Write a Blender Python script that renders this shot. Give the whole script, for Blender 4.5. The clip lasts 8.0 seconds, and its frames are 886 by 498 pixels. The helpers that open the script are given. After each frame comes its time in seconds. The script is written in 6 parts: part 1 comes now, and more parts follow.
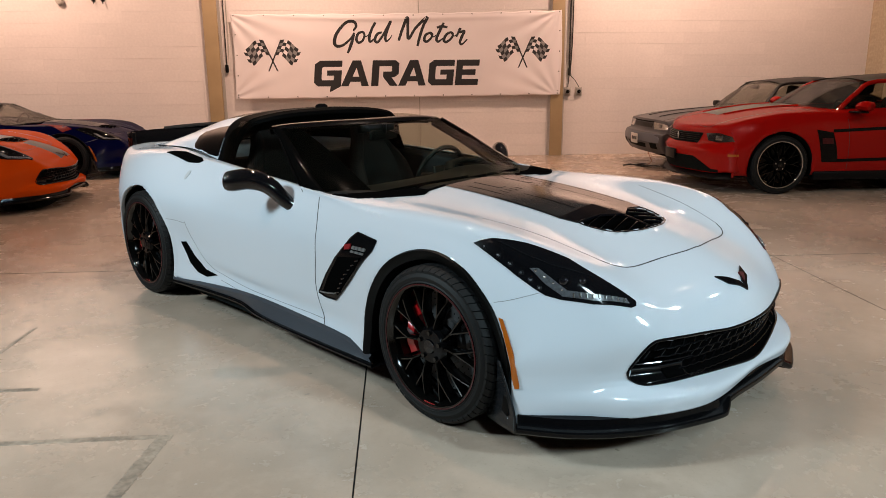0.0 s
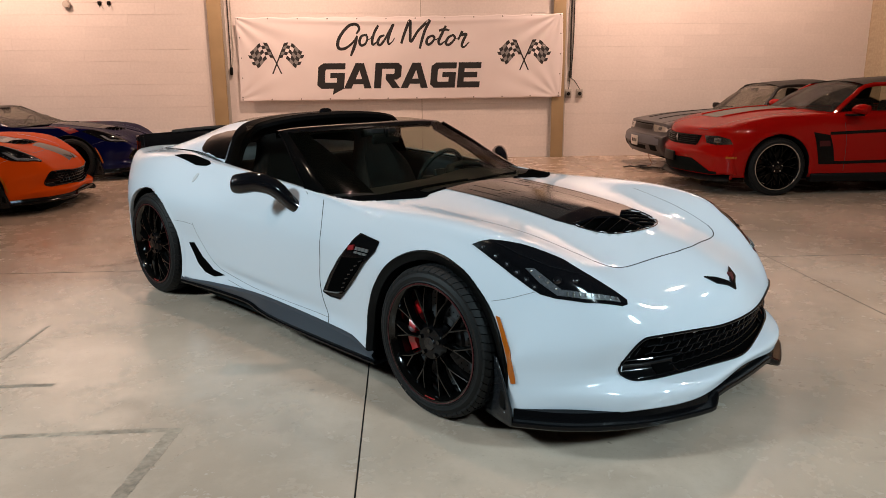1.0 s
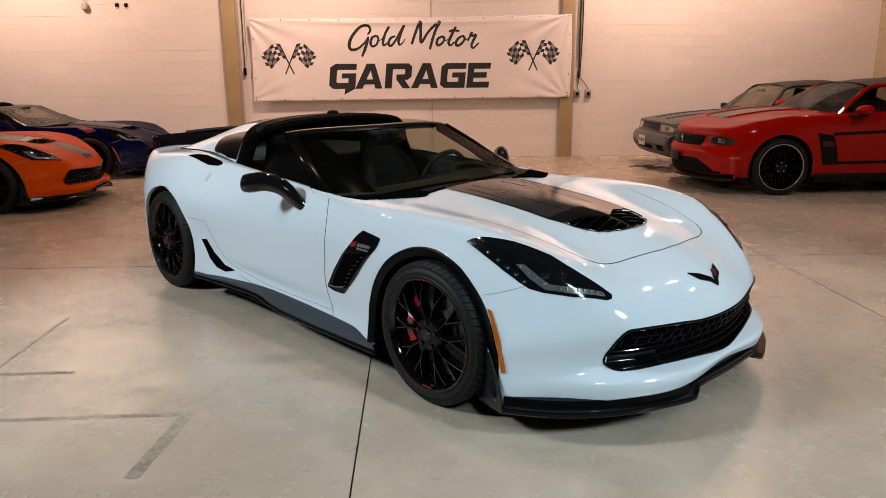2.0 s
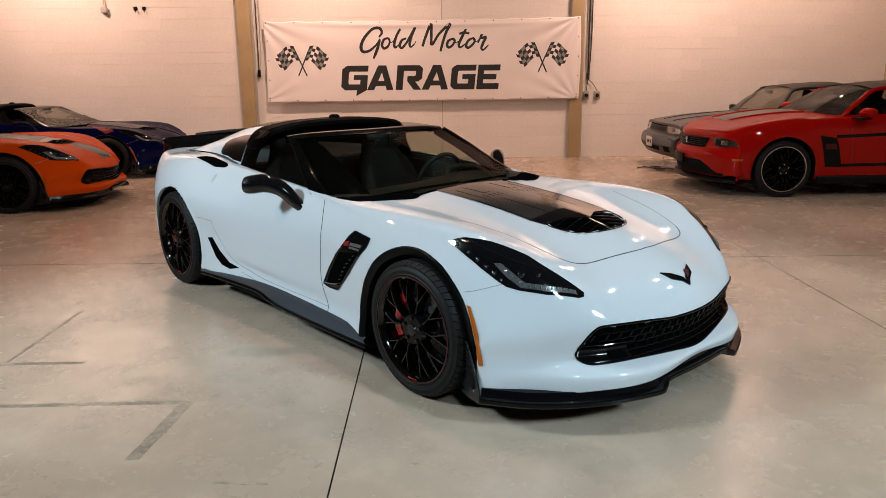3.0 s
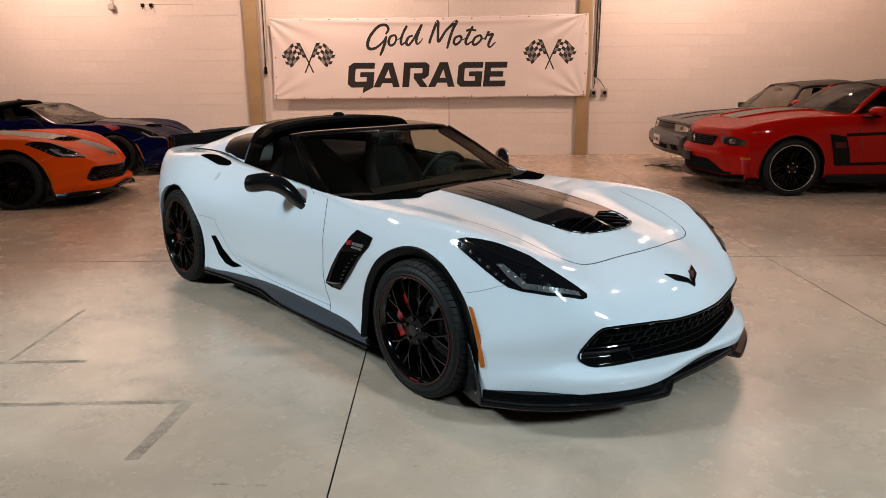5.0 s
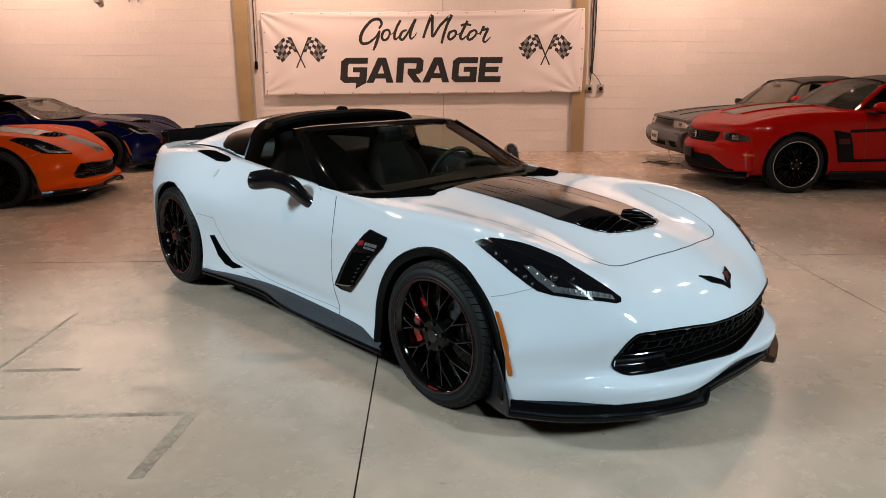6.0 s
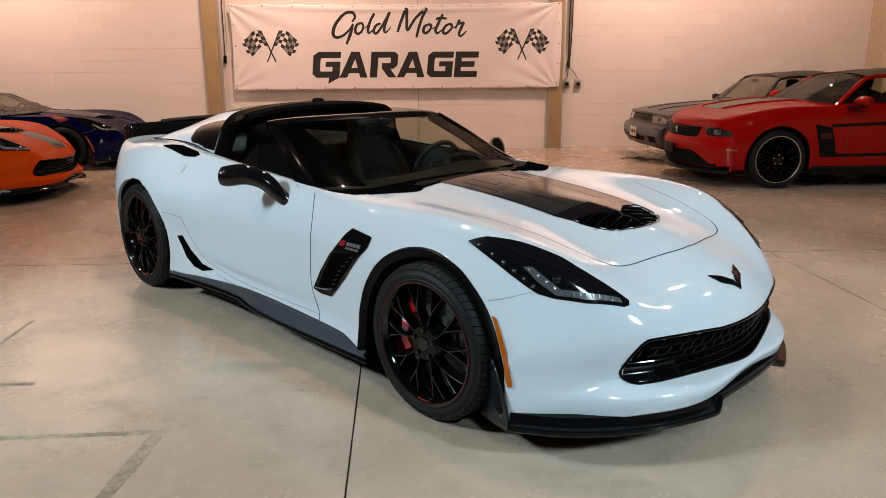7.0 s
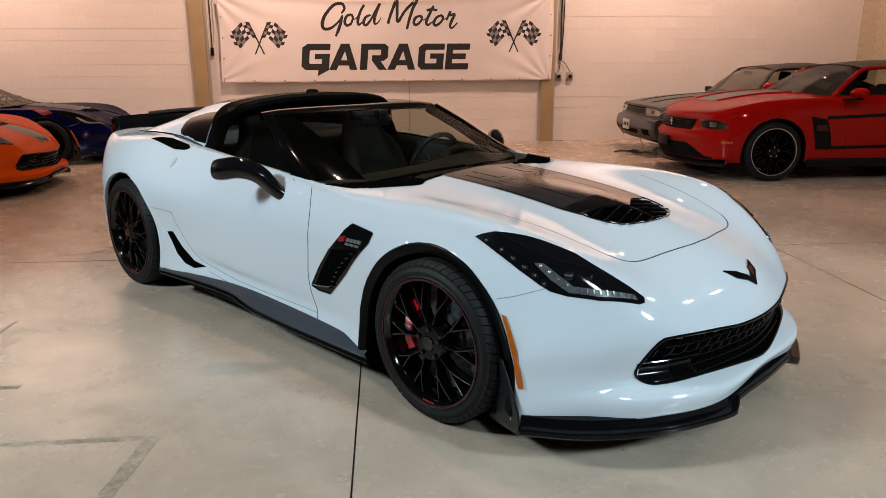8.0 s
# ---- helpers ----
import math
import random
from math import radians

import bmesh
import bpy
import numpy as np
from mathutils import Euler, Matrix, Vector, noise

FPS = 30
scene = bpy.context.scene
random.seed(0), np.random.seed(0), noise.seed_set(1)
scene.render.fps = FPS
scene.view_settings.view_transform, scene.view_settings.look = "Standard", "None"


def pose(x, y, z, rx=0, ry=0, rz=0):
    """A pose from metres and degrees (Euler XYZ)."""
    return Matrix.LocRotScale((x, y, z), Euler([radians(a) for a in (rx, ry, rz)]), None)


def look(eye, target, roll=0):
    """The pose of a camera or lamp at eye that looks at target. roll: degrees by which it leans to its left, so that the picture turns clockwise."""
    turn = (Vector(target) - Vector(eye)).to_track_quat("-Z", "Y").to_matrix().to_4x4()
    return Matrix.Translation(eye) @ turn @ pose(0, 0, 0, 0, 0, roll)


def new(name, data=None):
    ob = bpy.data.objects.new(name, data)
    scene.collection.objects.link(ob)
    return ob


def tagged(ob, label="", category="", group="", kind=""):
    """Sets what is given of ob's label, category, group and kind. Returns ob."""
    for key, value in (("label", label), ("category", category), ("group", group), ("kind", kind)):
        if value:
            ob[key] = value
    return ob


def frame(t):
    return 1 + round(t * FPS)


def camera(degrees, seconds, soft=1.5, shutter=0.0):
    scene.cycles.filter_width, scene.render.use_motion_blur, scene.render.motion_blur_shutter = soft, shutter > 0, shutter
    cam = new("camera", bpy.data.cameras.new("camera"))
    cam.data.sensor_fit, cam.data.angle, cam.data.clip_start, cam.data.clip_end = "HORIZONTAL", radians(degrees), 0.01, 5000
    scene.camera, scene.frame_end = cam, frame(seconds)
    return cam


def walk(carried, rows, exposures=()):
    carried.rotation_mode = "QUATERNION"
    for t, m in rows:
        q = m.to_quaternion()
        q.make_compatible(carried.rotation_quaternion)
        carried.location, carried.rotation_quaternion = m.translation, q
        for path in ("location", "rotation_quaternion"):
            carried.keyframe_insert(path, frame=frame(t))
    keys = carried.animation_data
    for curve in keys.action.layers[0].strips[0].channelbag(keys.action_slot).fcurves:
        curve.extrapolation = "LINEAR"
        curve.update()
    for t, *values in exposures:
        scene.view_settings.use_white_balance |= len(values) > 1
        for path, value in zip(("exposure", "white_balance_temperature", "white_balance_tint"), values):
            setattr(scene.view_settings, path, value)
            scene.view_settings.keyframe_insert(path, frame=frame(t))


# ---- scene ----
import functools
cam = camera(62.6, 8.0, soft=0.5)
PATH = [
    (0, (2.018, -2.878, 1.405), (0.639, -1.506, 0.94), -0.5),
    (0.5, (2.054, -2.913, 1.412), (0.674, -1.542, 0.948), -0.5),
    (1, (2.11, -2.953, 1.434), (0.726, -1.586, 0.971), -0.5),
    (1.5, (2.192, -2.998, 1.447), (0.798, -1.641, 0.982), -0.5),
    (3, (2.52, -3.027, 1.51), (1.077, -1.723, 1.041), -0.5),
    (3.5, (2.659, -3.009, 1.522), (1.206, -1.718, 1.052), -0.5),
    (4, (2.711, -3.006, 1.528), (1.252, -1.721, 1.057), -0.5),
    (4.5, (2.631, -2.994, 1.523), (1.173, -1.71, 1.049), -0.5),
    (6, (2.263, -2.976, 1.486), (0.836, -1.661, 1.002), -0.3),
    (6.5, (2.13, -2.907, 1.454), (0.733, -1.561, 0.969), -0.3),
    (7, (2.03, -2.862, 1.434), (0.657, -1.493, 0.944), -0.2),
    (7.5, (1.951, -2.832, 1.423), (0.592, -1.451, 0.927), -0.2),
    (8, (1.897, -2.828, 1.411), (0.551, -1.438, 0.905), -0.2),
]
walk(cam, [(t, look(eye, target, roll)) for t, eye, target, roll in PATH])

ROOM_TURN = 48.5
ROOM = pose(-5.875, 7.637, 0, 0, 0, ROOM_TURN)


def in_room(u, v, z=0.0, turn=0.0):
    """A pose in the hall: u along the banner wall, v into it (negative towards the hall), turn in degrees."""
    return ROOM @ pose(u, v, z, 0, 0, turn)


# ---- light ----
world = bpy.data.worlds.new("hall_air")
scene.world = world
world.use_nodes = True
world.node_tree.nodes["Background"].inputs[0].default_value = (0.9, 0.75, 0.62, 1)
world.node_tree.nodes["Background"].inputs[1].default_value = 0.004
scene.view_settings.exposure = 0.0


def lamp(name, u, v, z, power, colour, wide, deep, aim=None):
    data = bpy.data.lights.new(name, "AREA")
    data.shape, data.size, data.size_y = "RECTANGLE", wide, deep
    data.energy, data.color = power, colour
    ob = new(name, data)
    if aim is None:
        ob.matrix_world = in_room(u, v, z)
    else:
        a, b = in_room(u, v, z).translation, in_room(*aim).translation
        ob.matrix_world = look(a, b)
    return ob


def spot(name, u, v, z, power, colour, cone, aim):
    data = bpy.data.lights.new(name, "SPOT")
    data.energy, data.color, data.shadow_soft_size = power, colour, 0.38
    data.spot_size, data.spot_blend = radians(cone), 0.8
    ob = new(name, data)
    ob.matrix_world = look(in_room(u, v, z).translation, in_room(*aim).translation)
    return ob


WARM, PALE, COOL = (1.0, 0.64, 0.47), (1.0, 0.75, 0.59), (0.70, 0.92, 1.0)
# warm lamps tilted towards the banner wall, warm downlights over the cars, then the cooler row behind the camera
for u, v, power in ((-9.0, -2.1, 172), (-4.3, -2.1, 130), (1.4, -1.9, 130), (4.3, -1.9, 34)):
    lamp("wall_washer_light", u, v, 4.5, power, WARM, 0.24, 0.24, (u, 0, 1.7))
for u, v, power, colour in ((2.1, -3.75, 17, WARM), (3.45, -0.78, 34, WARM), (-8.8, -6.8, 34, WARM), (-6.3, -10.8, 48, PALE), (1.85, -8.6, 35, PALE), (-1.7, -6.1, 48, PALE), (-3.4, -7.6, 58, PALE)):
    lamp("ceiling_light", u, v, 4.65, power, colour, 0.16, 0.16)
for u, v, z, power, aim in ((-7.9, -10.9, 3.9, 1250, (-3.0, -9.2, 0.4)), (-1.3, -14.6, 3.6, 330, (-1.5, -10.6, 0.3)), (2.6, -14.0, 3.6, 1250, (-0.7, -10.4, 0.3))):
    spot("cool_spot_light", u, v, z, power, COOL, 60, aim)
# unseen fill lamp, added to brighten the red car's side and the floor there
lamp("neutral_ceiling_light", 3.3, -9.6, 4.4, 78, (0.95, 0.93, 0.88), 0.22, 0.22)


# ---- materials ----
def mat(name, colour, rough=0.5, metal=0.0, grain=0.0, scale=40.0, bump=0.0, coat=0.0, stain=0.0, stain_scale=1.5, spread=0.0, spec=0.5, polish=0.0):
    """A surface with fine grain, larger stains and relief, all from noise in object space."""
    m = bpy.data.materials.new(name)
    m.use_nodes = True
    nt = m.node_tree
    b = nt.nodes["Principled BSDF"]
    b.inputs["Base Color"].default_value = (*colour, 1)
    b.inputs["Roughness"].default_value = rough
    b.inputs["Metallic"].default_value = metal
    b.inputs["Coat Weight"].default_value = coat
    b.inputs["Specular IOR Level"].default_value = spec
    b.inputs["Coat Roughness"].default_value = 0.03
    if not (grain or bump or stain or spread):
        return m
    tc = nt.nodes.new("ShaderNodeTexCoord")
    fine = nt.nodes.new("ShaderNodeTexNoise")
    fine.inputs["Scale"].default_value, fine.inputs["Detail"].default_value = scale, 6
    nt.links.new(tc.outputs["Object"], fine.inputs["Vector"])
    value = None

    def ramp(source, low, high):
        r = nt.nodes.new("ShaderNodeMapRange")
        r.inputs[1].default_value, r.inputs[2].default_value = 0.3, 0.7
        r.inputs[3].default_value, r.inputs[4].default_value = low, high
        nt.links.new(source, r.inputs[0])
        return r.outputs[0]

    def times(a, c):
        if a is None:
            return c
        n = nt.nodes.new("ShaderNodeMath")
        n.operation = "MULTIPLY"
        nt.links.new(a, n.inputs[0])
        nt.links.new(c, n.inputs[1])
        return n.outputs[0]

    if polish:
        sheen = ramp(fine.outputs[0], rough - polish, rough + polish)
        nt.links.new(sheen, b.inputs["Roughness"])
    if grain:
        value = times(value, ramp(fine.outputs[0], 1 - grain, 1 + grain))
    if stain:
        big = nt.nodes.new("ShaderNodeTexNoise")
        big.inputs["Scale"].default_value, big.inputs["Detail"].default_value = stain_scale, 5
        nt.links.new(tc.outputs["Object"], big.inputs["Vector"])
        value = times(value, ramp(big.outputs[0], 1 - stain, 1 + stain))
    if spread:
        info = nt.nodes.new("ShaderNodeObjectInfo")
        r = nt.nodes.new("ShaderNodeMapRange")
        r.inputs[3].default_value, r.inputs[4].default_value = 1 - spread, 1 + spread
        nt.links.new(info.outputs["Random"], r.inputs[0])
        value = times(value, r.outputs[0])
    if value is not None:
        mix = nt.nodes.new("ShaderNodeVectorMath")
        mix.operation = "SCALE"
        mix.inputs[0].default_value = colour
        nt.links.new(value, mix.inputs["Scale"])
        nt.links.new(mix.outputs[0], b.inputs["Base Color"])
    if bump:
        bn = nt.nodes.new("ShaderNodeBump")
        bn.inputs["Strength"].default_value, bn.inputs["Distance"].default_value = bump, 0.004
        nt.links.new(fine.outputs[0], bn.inputs["Height"])
        nt.links.new(bn.outputs[0], b.inputs["Normal"])
    return m


def glass(name, tint, rough=0.0, sheen=0.9, dust=0.0):
    m = bpy.data.materials.new(name)
    m.use_nodes = True
    nt = m.node_tree
    nt.nodes.remove(nt.nodes["Principled BSDF"])
    out = nt.nodes["Material Output"]
    clear = nt.nodes.new("ShaderNodeBsdfTransparent")
    clear.inputs[0].default_value = (*tint, 1)
    gloss = nt.nodes.new("ShaderNodeBsdfGlossy")
    gloss.inputs["Roughness"].default_value = 0.03 + rough
    face = nt.nodes.new("ShaderNodeLayerWeight")
    face.inputs[0].default_value = 0.5
    power = nt.nodes.new("ShaderNodeMath")
    power.operation, power.inputs[1].default_value = "POWER", 5.0
    nt.links.new(face.outputs["Facing"], power.inputs[0])
    fr = nt.nodes.new("ShaderNodeMath")
    fr.operation, fr.inputs[1].default_value, fr.inputs[2].default_value = "MULTIPLY_ADD", sheen, 0.045
    nt.links.new(power.outputs[0], fr.inputs[0])
    mix = nt.nodes.new("ShaderNodeMixShader")
    nt.links.new(fr.outputs[0], mix.inputs[0])
    nt.links.new(clear.outputs[0], mix.inputs[1])
    nt.links.new(gloss.outputs[0], mix.inputs[2])
    last = mix.outputs[0]
    if dust:
        film = nt.nodes.new("ShaderNodeBsdfDiffuse")
        film.inputs[0].default_value = (0.34, 0.31, 0.28, 1)
        tc = nt.nodes.new("ShaderNodeTexCoord")
        cloud = nt.nodes.new("ShaderNodeTexNoise")
        cloud.inputs["Scale"].default_value, cloud.inputs["Detail"].default_value = 2.2, 4
        nt.links.new(tc.outputs["Object"], cloud.inputs["Vector"])
        amount = nt.nodes.new("ShaderNodeMapRange")
        amount.inputs[1].default_value, amount.inputs[2].default_value = 0.35, 0.65
        amount.inputs[3].default_value, amount.inputs[4].default_value = dust * 0.5, dust * 1.3
        nt.links.new(cloud.outputs[0], amount.inputs[0])
        over = nt.nodes.new("ShaderNodeMixShader")
        nt.links.new(amount.outputs[0], over.inputs[0])
        nt.links.new(last, over.inputs[1])
        nt.links.new(film.outputs[0], over.inputs[2])
        last = over.outputs[0]
    nt.links.new(last, out.inputs[0])
    return m


M_WHITE = mat("white_paint", (0.535, 0.578, 0.635), 0.5, coat=1.0, spec=0.0)
M_WHITE.node_tree.nodes["Principled BSDF"].inputs["Coat Roughness"].default_value = 0.045
M_ORANGE = mat("orange_paint", (0.45, 0.047, 0.002), 0.45, coat=0.28, spec=0.0)
M_BLUE = mat("dark_blue_paint", (0.0012, 0.002, 0.026), 0.45, coat=0.32, spec=0.0)
M_RED = mat("red_paint", (0.30, 0.0045, 0.003), 0.5, coat=0.45, spec=0.0)
M_GREY = mat("dusty_grey_paint", (0.06, 0.06, 0.066), 0.5, coat=0.3, stain=0.15, spec=0.2)
M_GREYDARK = mat("flat_black_paint", (0.014, 0.013, 0.013), 0.5, stain=0.2, spec=0.2)
M_STRIPE = mat("gloss_dark_stripe", (0.020, 0.019, 0.019), 0.5, coat=1.0, spec=0.0)
M_STRIPE.node_tree.nodes["Principled BSDF"].inputs["Coat Roughness"].default_value = 0.13
M_STRIPEGREY = mat("grey_stripe", (0.032, 0.029, 0.028), 0.4, coat=0.3, spec=0.2)
M_GLOSSBLACK = mat("gloss_black", (0.004, 0.004, 0.005), 0.07, spec=0.45)
M_DEEP = mat("deep_black", (0.003, 0.003, 0.0035), 0.12, spec=0.15)
M_BLADE = mat("gloss_black_blade", (0.003, 0.003, 0.0035), 0.12, spec=0.16)
M_GRILLE = mat("grille_black", (0.003, 0.003, 0.0035), 0.22, spec=0.14)
M_PILLAR = mat("gloss_black_pillar", (0.002, 0.002, 0.002), 0.06, spec=0.09)
M_HOOP = mat("black_hoop_skin", (0.0014, 0.0013, 0.0013), 0.5, grain=0.2, scale=220, spec=0.03)
M_VOID = mat("black_recess", (0.002, 0.002, 0.002), 0.9, spec=0.0)
M_DASH = mat("black_dash_skin", (0.005, 0.005, 0.005), 0.6, grain=0.2, scale=160, spec=0.12)
M_LEDDARK = mat("dark_led_lens", (0.022, 0.022, 0.025), 0.12, 0.6, spec=0.4)
M_SATIN = mat("satin_black_plastic", (0.0045, 0.0045, 0.005), 0.4, grain=0.2, scale=300, spec=0.13)
M_TRIM = mat("black_arch_plastic", (0.003, 0.003, 0.003), 0.4, grain=0.2, scale=300, spec=0.06)
M_SKIRT = mat("slate_skirt_paint", (0.040, 0.045, 0.055), 0.35, grain=0.1, scale=180, spec=0.35)
M_CARBON = mat("carbon_grey", (0.010, 0.011, 0.013), 0.22, grain=0.2, scale=180, spec=0.30)
M_LINER = mat("wheel_well_black", (0.003, 0.005, 0.005), 0.95, grain=0.3, scale=60, spec=0.1)
M_RUBBER = mat("tyre_rubber", (0.006, 0.0065, 0.007), 0.6, grain=0.25, scale=120, bump=0.12, spec=0.22)
M_RIM = mat("gloss_black_rim", (0.002, 0.002, 0.002), 0.10, spec=0.48)
M_REDLINE = mat("red_rim_line", (0.055, 0.006, 0.008), 0.35, spec=0.3)
M_CALIPER = mat("red_caliper", (0.45, 0.010, 0.012), 0.3, coat=0.6)
M_BADGE = mat("dark_red_badge", (0.22, 0.010, 0.012), 0.3, coat=0.5)
M_FLASH = mat("red_fender_flash", (0.15, 0.005, 0.006), 0.4, spec=0.1)
M_BADGEGREY = mat("smoked_chrome_badge", (0.24, 0.24, 0.24), 0.3, 0.6)
M_STEEL = mat("bright_steel", (0.55, 0.55, 0.55), 0.25, 1.0)
M_DISC = mat("brake_disc_grey", (0.06, 0.06, 0.063), 0.5, 0.3, grain=0.2, scale=90)
M_AMBER = mat("amber_lens", (0.36, 0.085, 0.004), 0.25, coat=0.5)
M_LED = mat("clear_led_lens", (0.085, 0.09, 0.10), 0.28, 0.2, grain=0.35, scale=120, coat=0.3)
M_LAMPGREY = mat("lamp_reflector", (0.16, 0.16, 0.155), 0.25, 0.8, coat=0.6)
# door push patch is flat; the shade of its recess is put into this grey
M_PUSH = mat("shaded_grey_recess", (0.40, 0.42, 0.44), 0.5, spec=0.2)
M_SEAM = mat("dark_panel_gap", (0.03, 0.03, 0.032), 0.8)
M_SEAMLIGHT = mat("fine_panel_gap", (0.22, 0.23, 0.24), 0.8)
M_CABIN = mat("black_leather", (0.007, 0.007, 0.007), 0.5, grain=0.25, scale=150, bump=0.2, spec=0.2)
M_CABINGREY = mat("charcoal_suede", (0.011, 0.0108, 0.0112), 0.85, grain=0.3, scale=200, spec=0.2)
M_GLASS = glass("clear_windscreen", (0.72, 0.77, 0.69), 0.0, 0.05)
M_GLASSDARK = glass("tinted_side_glass", (0.58, 0.57, 0.52), 0.0, 0.35)
M_HATCH = glass("dark_hatch_glass", (0.70, 0.70, 0.66), 0.0, 0.4)
M_GLASSDUST = glass("dusty_windscreen", (0.50, 0.48, 0.43), 0.07, 0.3, 0.16)
M_GLASSHAZE = glass("hazy_dark_windscreen", (0.16, 0.155, 0.145), 0.05, 0.25, 0.10)


# ---- mesh tools ----
def mesh_of(name, verts, faces, smooth=True, sharp=35):
    me = bpy.data.meshes.new(name)
    me.from_pydata([tuple(v) for v in verts], [], faces)
    me.validate()
    if smooth and me.polygons:
        me.polygons.foreach_set("use_smooth", [True] * len(me.polygons))
        me.set_sharp_from_angle(angle=radians(sharp))
    return me


def part(name, bm, material, parent, label="", sharp=35, smooth=True):
    """Links a bmesh, or a (verts, faces) pair, as one mesh object under a thing or a part."""
    if isinstance(bm, tuple):
        me = mesh_of(name, bm[0], bm[1], smooth, sharp)
    else:
        me = bpy.data.meshes.new(name)
        bm.to_mesh(me)
        bm.free()
        if smooth and me.polygons:
            me.polygons.foreach_set("use_smooth", [True] * len(me.polygons))
            me.set_sharp_from_angle(angle=radians(sharp))
    me.materials.append(material)
    ob = new(name, me)
    ob.parent = parent
    return tagged(ob, label)


def thing(name, m, label, category, group="", kind=""):
    ob = new(name)
    ob.empty_display_size = 0.2
    ob.matrix_world = m
    return tagged(ob, label, category, group, kind)


def solid(ob, thick, offset=-1.0):
    mod = ob.modifiers.new("thickness", "SOLIDIFY")
    mod.thickness, mod.offset = thick, offset
    return ob


def join(*pieces):
    """Joins (verts, faces) pairs."""
    verts, faces = [], []
    for v, f in pieces:
        k = len(verts)
        verts += [Vector(p) for p in v]
        faces += [[i + k for i in q] for q in f]
    return verts, faces


def moved(piece, m):
    return [m @ Vector(p) for p in piece[0]], piece[1]


def mirrored(piece):
    return [Vector((p[0], -p[1], p[2])) for p in piece[0]], [list(reversed(f)) for f in piece[1]]


def weld(piece, near=0.0008):
    bm = bmesh.new()
    vs = [bm.verts.new(p) for p in piece[0]]
    for f in piece[1]:
        if len(set(f)) == len(f):
            try:
                bm.faces.new([vs[i] for i in f])
            except ValueError:
                pass
    bmesh.ops.remove_doubles(bm, verts=bm.verts[:], dist=near)
    bmesh.ops.dissolve_degenerate(bm, dist=0.0002, edges=bm.edges[:])
    return out(bm)


def box(x0, y0, z0, x1, y1, z1, bevel=0.0, segments=2):
    bm = bmesh.new()
    bmesh.ops.create_cube(bm, size=1)
    for v in bm.verts:
        v.co = Vector((x0 + (v.co.x + 0.5) * (x1 - x0), y0 + (v.co.y + 0.5) * (y1 - y0), z0 + (v.co.z + 0.5) * (z1 - z0)))
    if bevel:
        bmesh.ops.bevel(bm, geom=bm.edges[:], offset=bevel, segments=segments, affect="EDGES", profile=0.5)
    return out(bm)


def out(bm):
    bm.verts.index_update()
    r = [v.co.copy() for v in bm.verts], [[v.index for v in f.verts] for f in bm.faces]
    bm.free()
    return r


def rod(a, b, r, sides=10, r2=None):
    a, b = Vector(a), Vector(b)
    q = (b - a).to_track_quat("Z", "Y").to_matrix()
    r2 = r if r2 is None else r2
    verts, faces = [], []
    for p, rr in ((a, r), (b, r2)):
        verts += [p + q @ Vector((rr * math.cos(2 * math.pi * i / sides), rr * math.sin(2 * math.pi * i / sides), 0)) for i in range(sides)]
    for i in range(sides):
        j = (i + 1) % sides
        faces.append([i, j, sides + j, sides + i])
    faces += [list(reversed(range(sides))), list(range(sides, 2 * sides))]
    return verts, faces


def spline(points, t):
    """Catmull-Rom through the points; t from 0 to len - 1."""
    n = len(points) - 1
    i = min(int(t), n - 1)
    f = t - i
    p1, p2 = points[i], points[i + 1]
    p0 = points[i - 1] if i else p1 * 2 - p2
    p3 = points[i + 2] if i + 2 <= n else p2 * 2 - p1
    return 0.5 * (2 * p1 + (p2 - p0) * f + (2 * p0 - 5 * p1 + 4 * p2 - p3) * f * f + (3 * p1 - p0 - 3 * p2 + p3) * f ** 3)


def smooth_line(points, per):
    pts = [Vector(p) for p in points]
    return [spline(pts, k / per) for k in range((len(pts) - 1) * per + 1)]


def grid(rows, closed=False):
    """Faces over rows of points of one length."""
    w = len(rows[0])
    verts = [p for r in rows for p in r]
    faces = []
    for i in range(len(rows) - 1):
        for j in range(w if closed else w - 1):
            k = (j + 1) % w
            faces.append([i * w + j, i * w + k, (i + 1) * w + k, (i + 1) * w + j])
    return verts, faces


def net(knots, per_u, per_v):
    """A smooth sheet through a net of knots (rows of points): both ways splined."""
    rows = [smooth_line(r, per_v) for r in knots]
    cols = [smooth_line([r[j] for r in rows], per_u) for j in range(len(rows[0]))]
    return [[c[i] for c in cols] for i in range(len(cols[0]))]


def tube(points, r, sides=8, close_ends=True, flat=1.0, up=None):
    pts = [Vector(p) for p in points]
    rows = []
    for i, p in enumerate(pts):
        d = (pts[min(i + 1, len(pts) - 1)] - pts[max(i - 1, 0)]).normalized()
        ref = up if up is not None else (Vector((0, 0, 1)) if abs(d.z) < 0.95 else Vector((1, 0, 0)))
        s = d.cross(Vector(ref)).normalized()
        n = s.cross(d)
        rr = r[i] if isinstance(r, (list, tuple)) else r
        rows.append([p + s * (rr * math.cos(2 * math.pi * k / sides)) + n * (flat * rr * math.sin(2 * math.pi * k / sides)) for k in range(sides)])
    verts, faces = grid(rows, True)
    if close_ends:
        n = len(verts)
        faces += [list(range(sides)), list(range(n - 1, n - sides - 1, -1))]
    return verts, faces


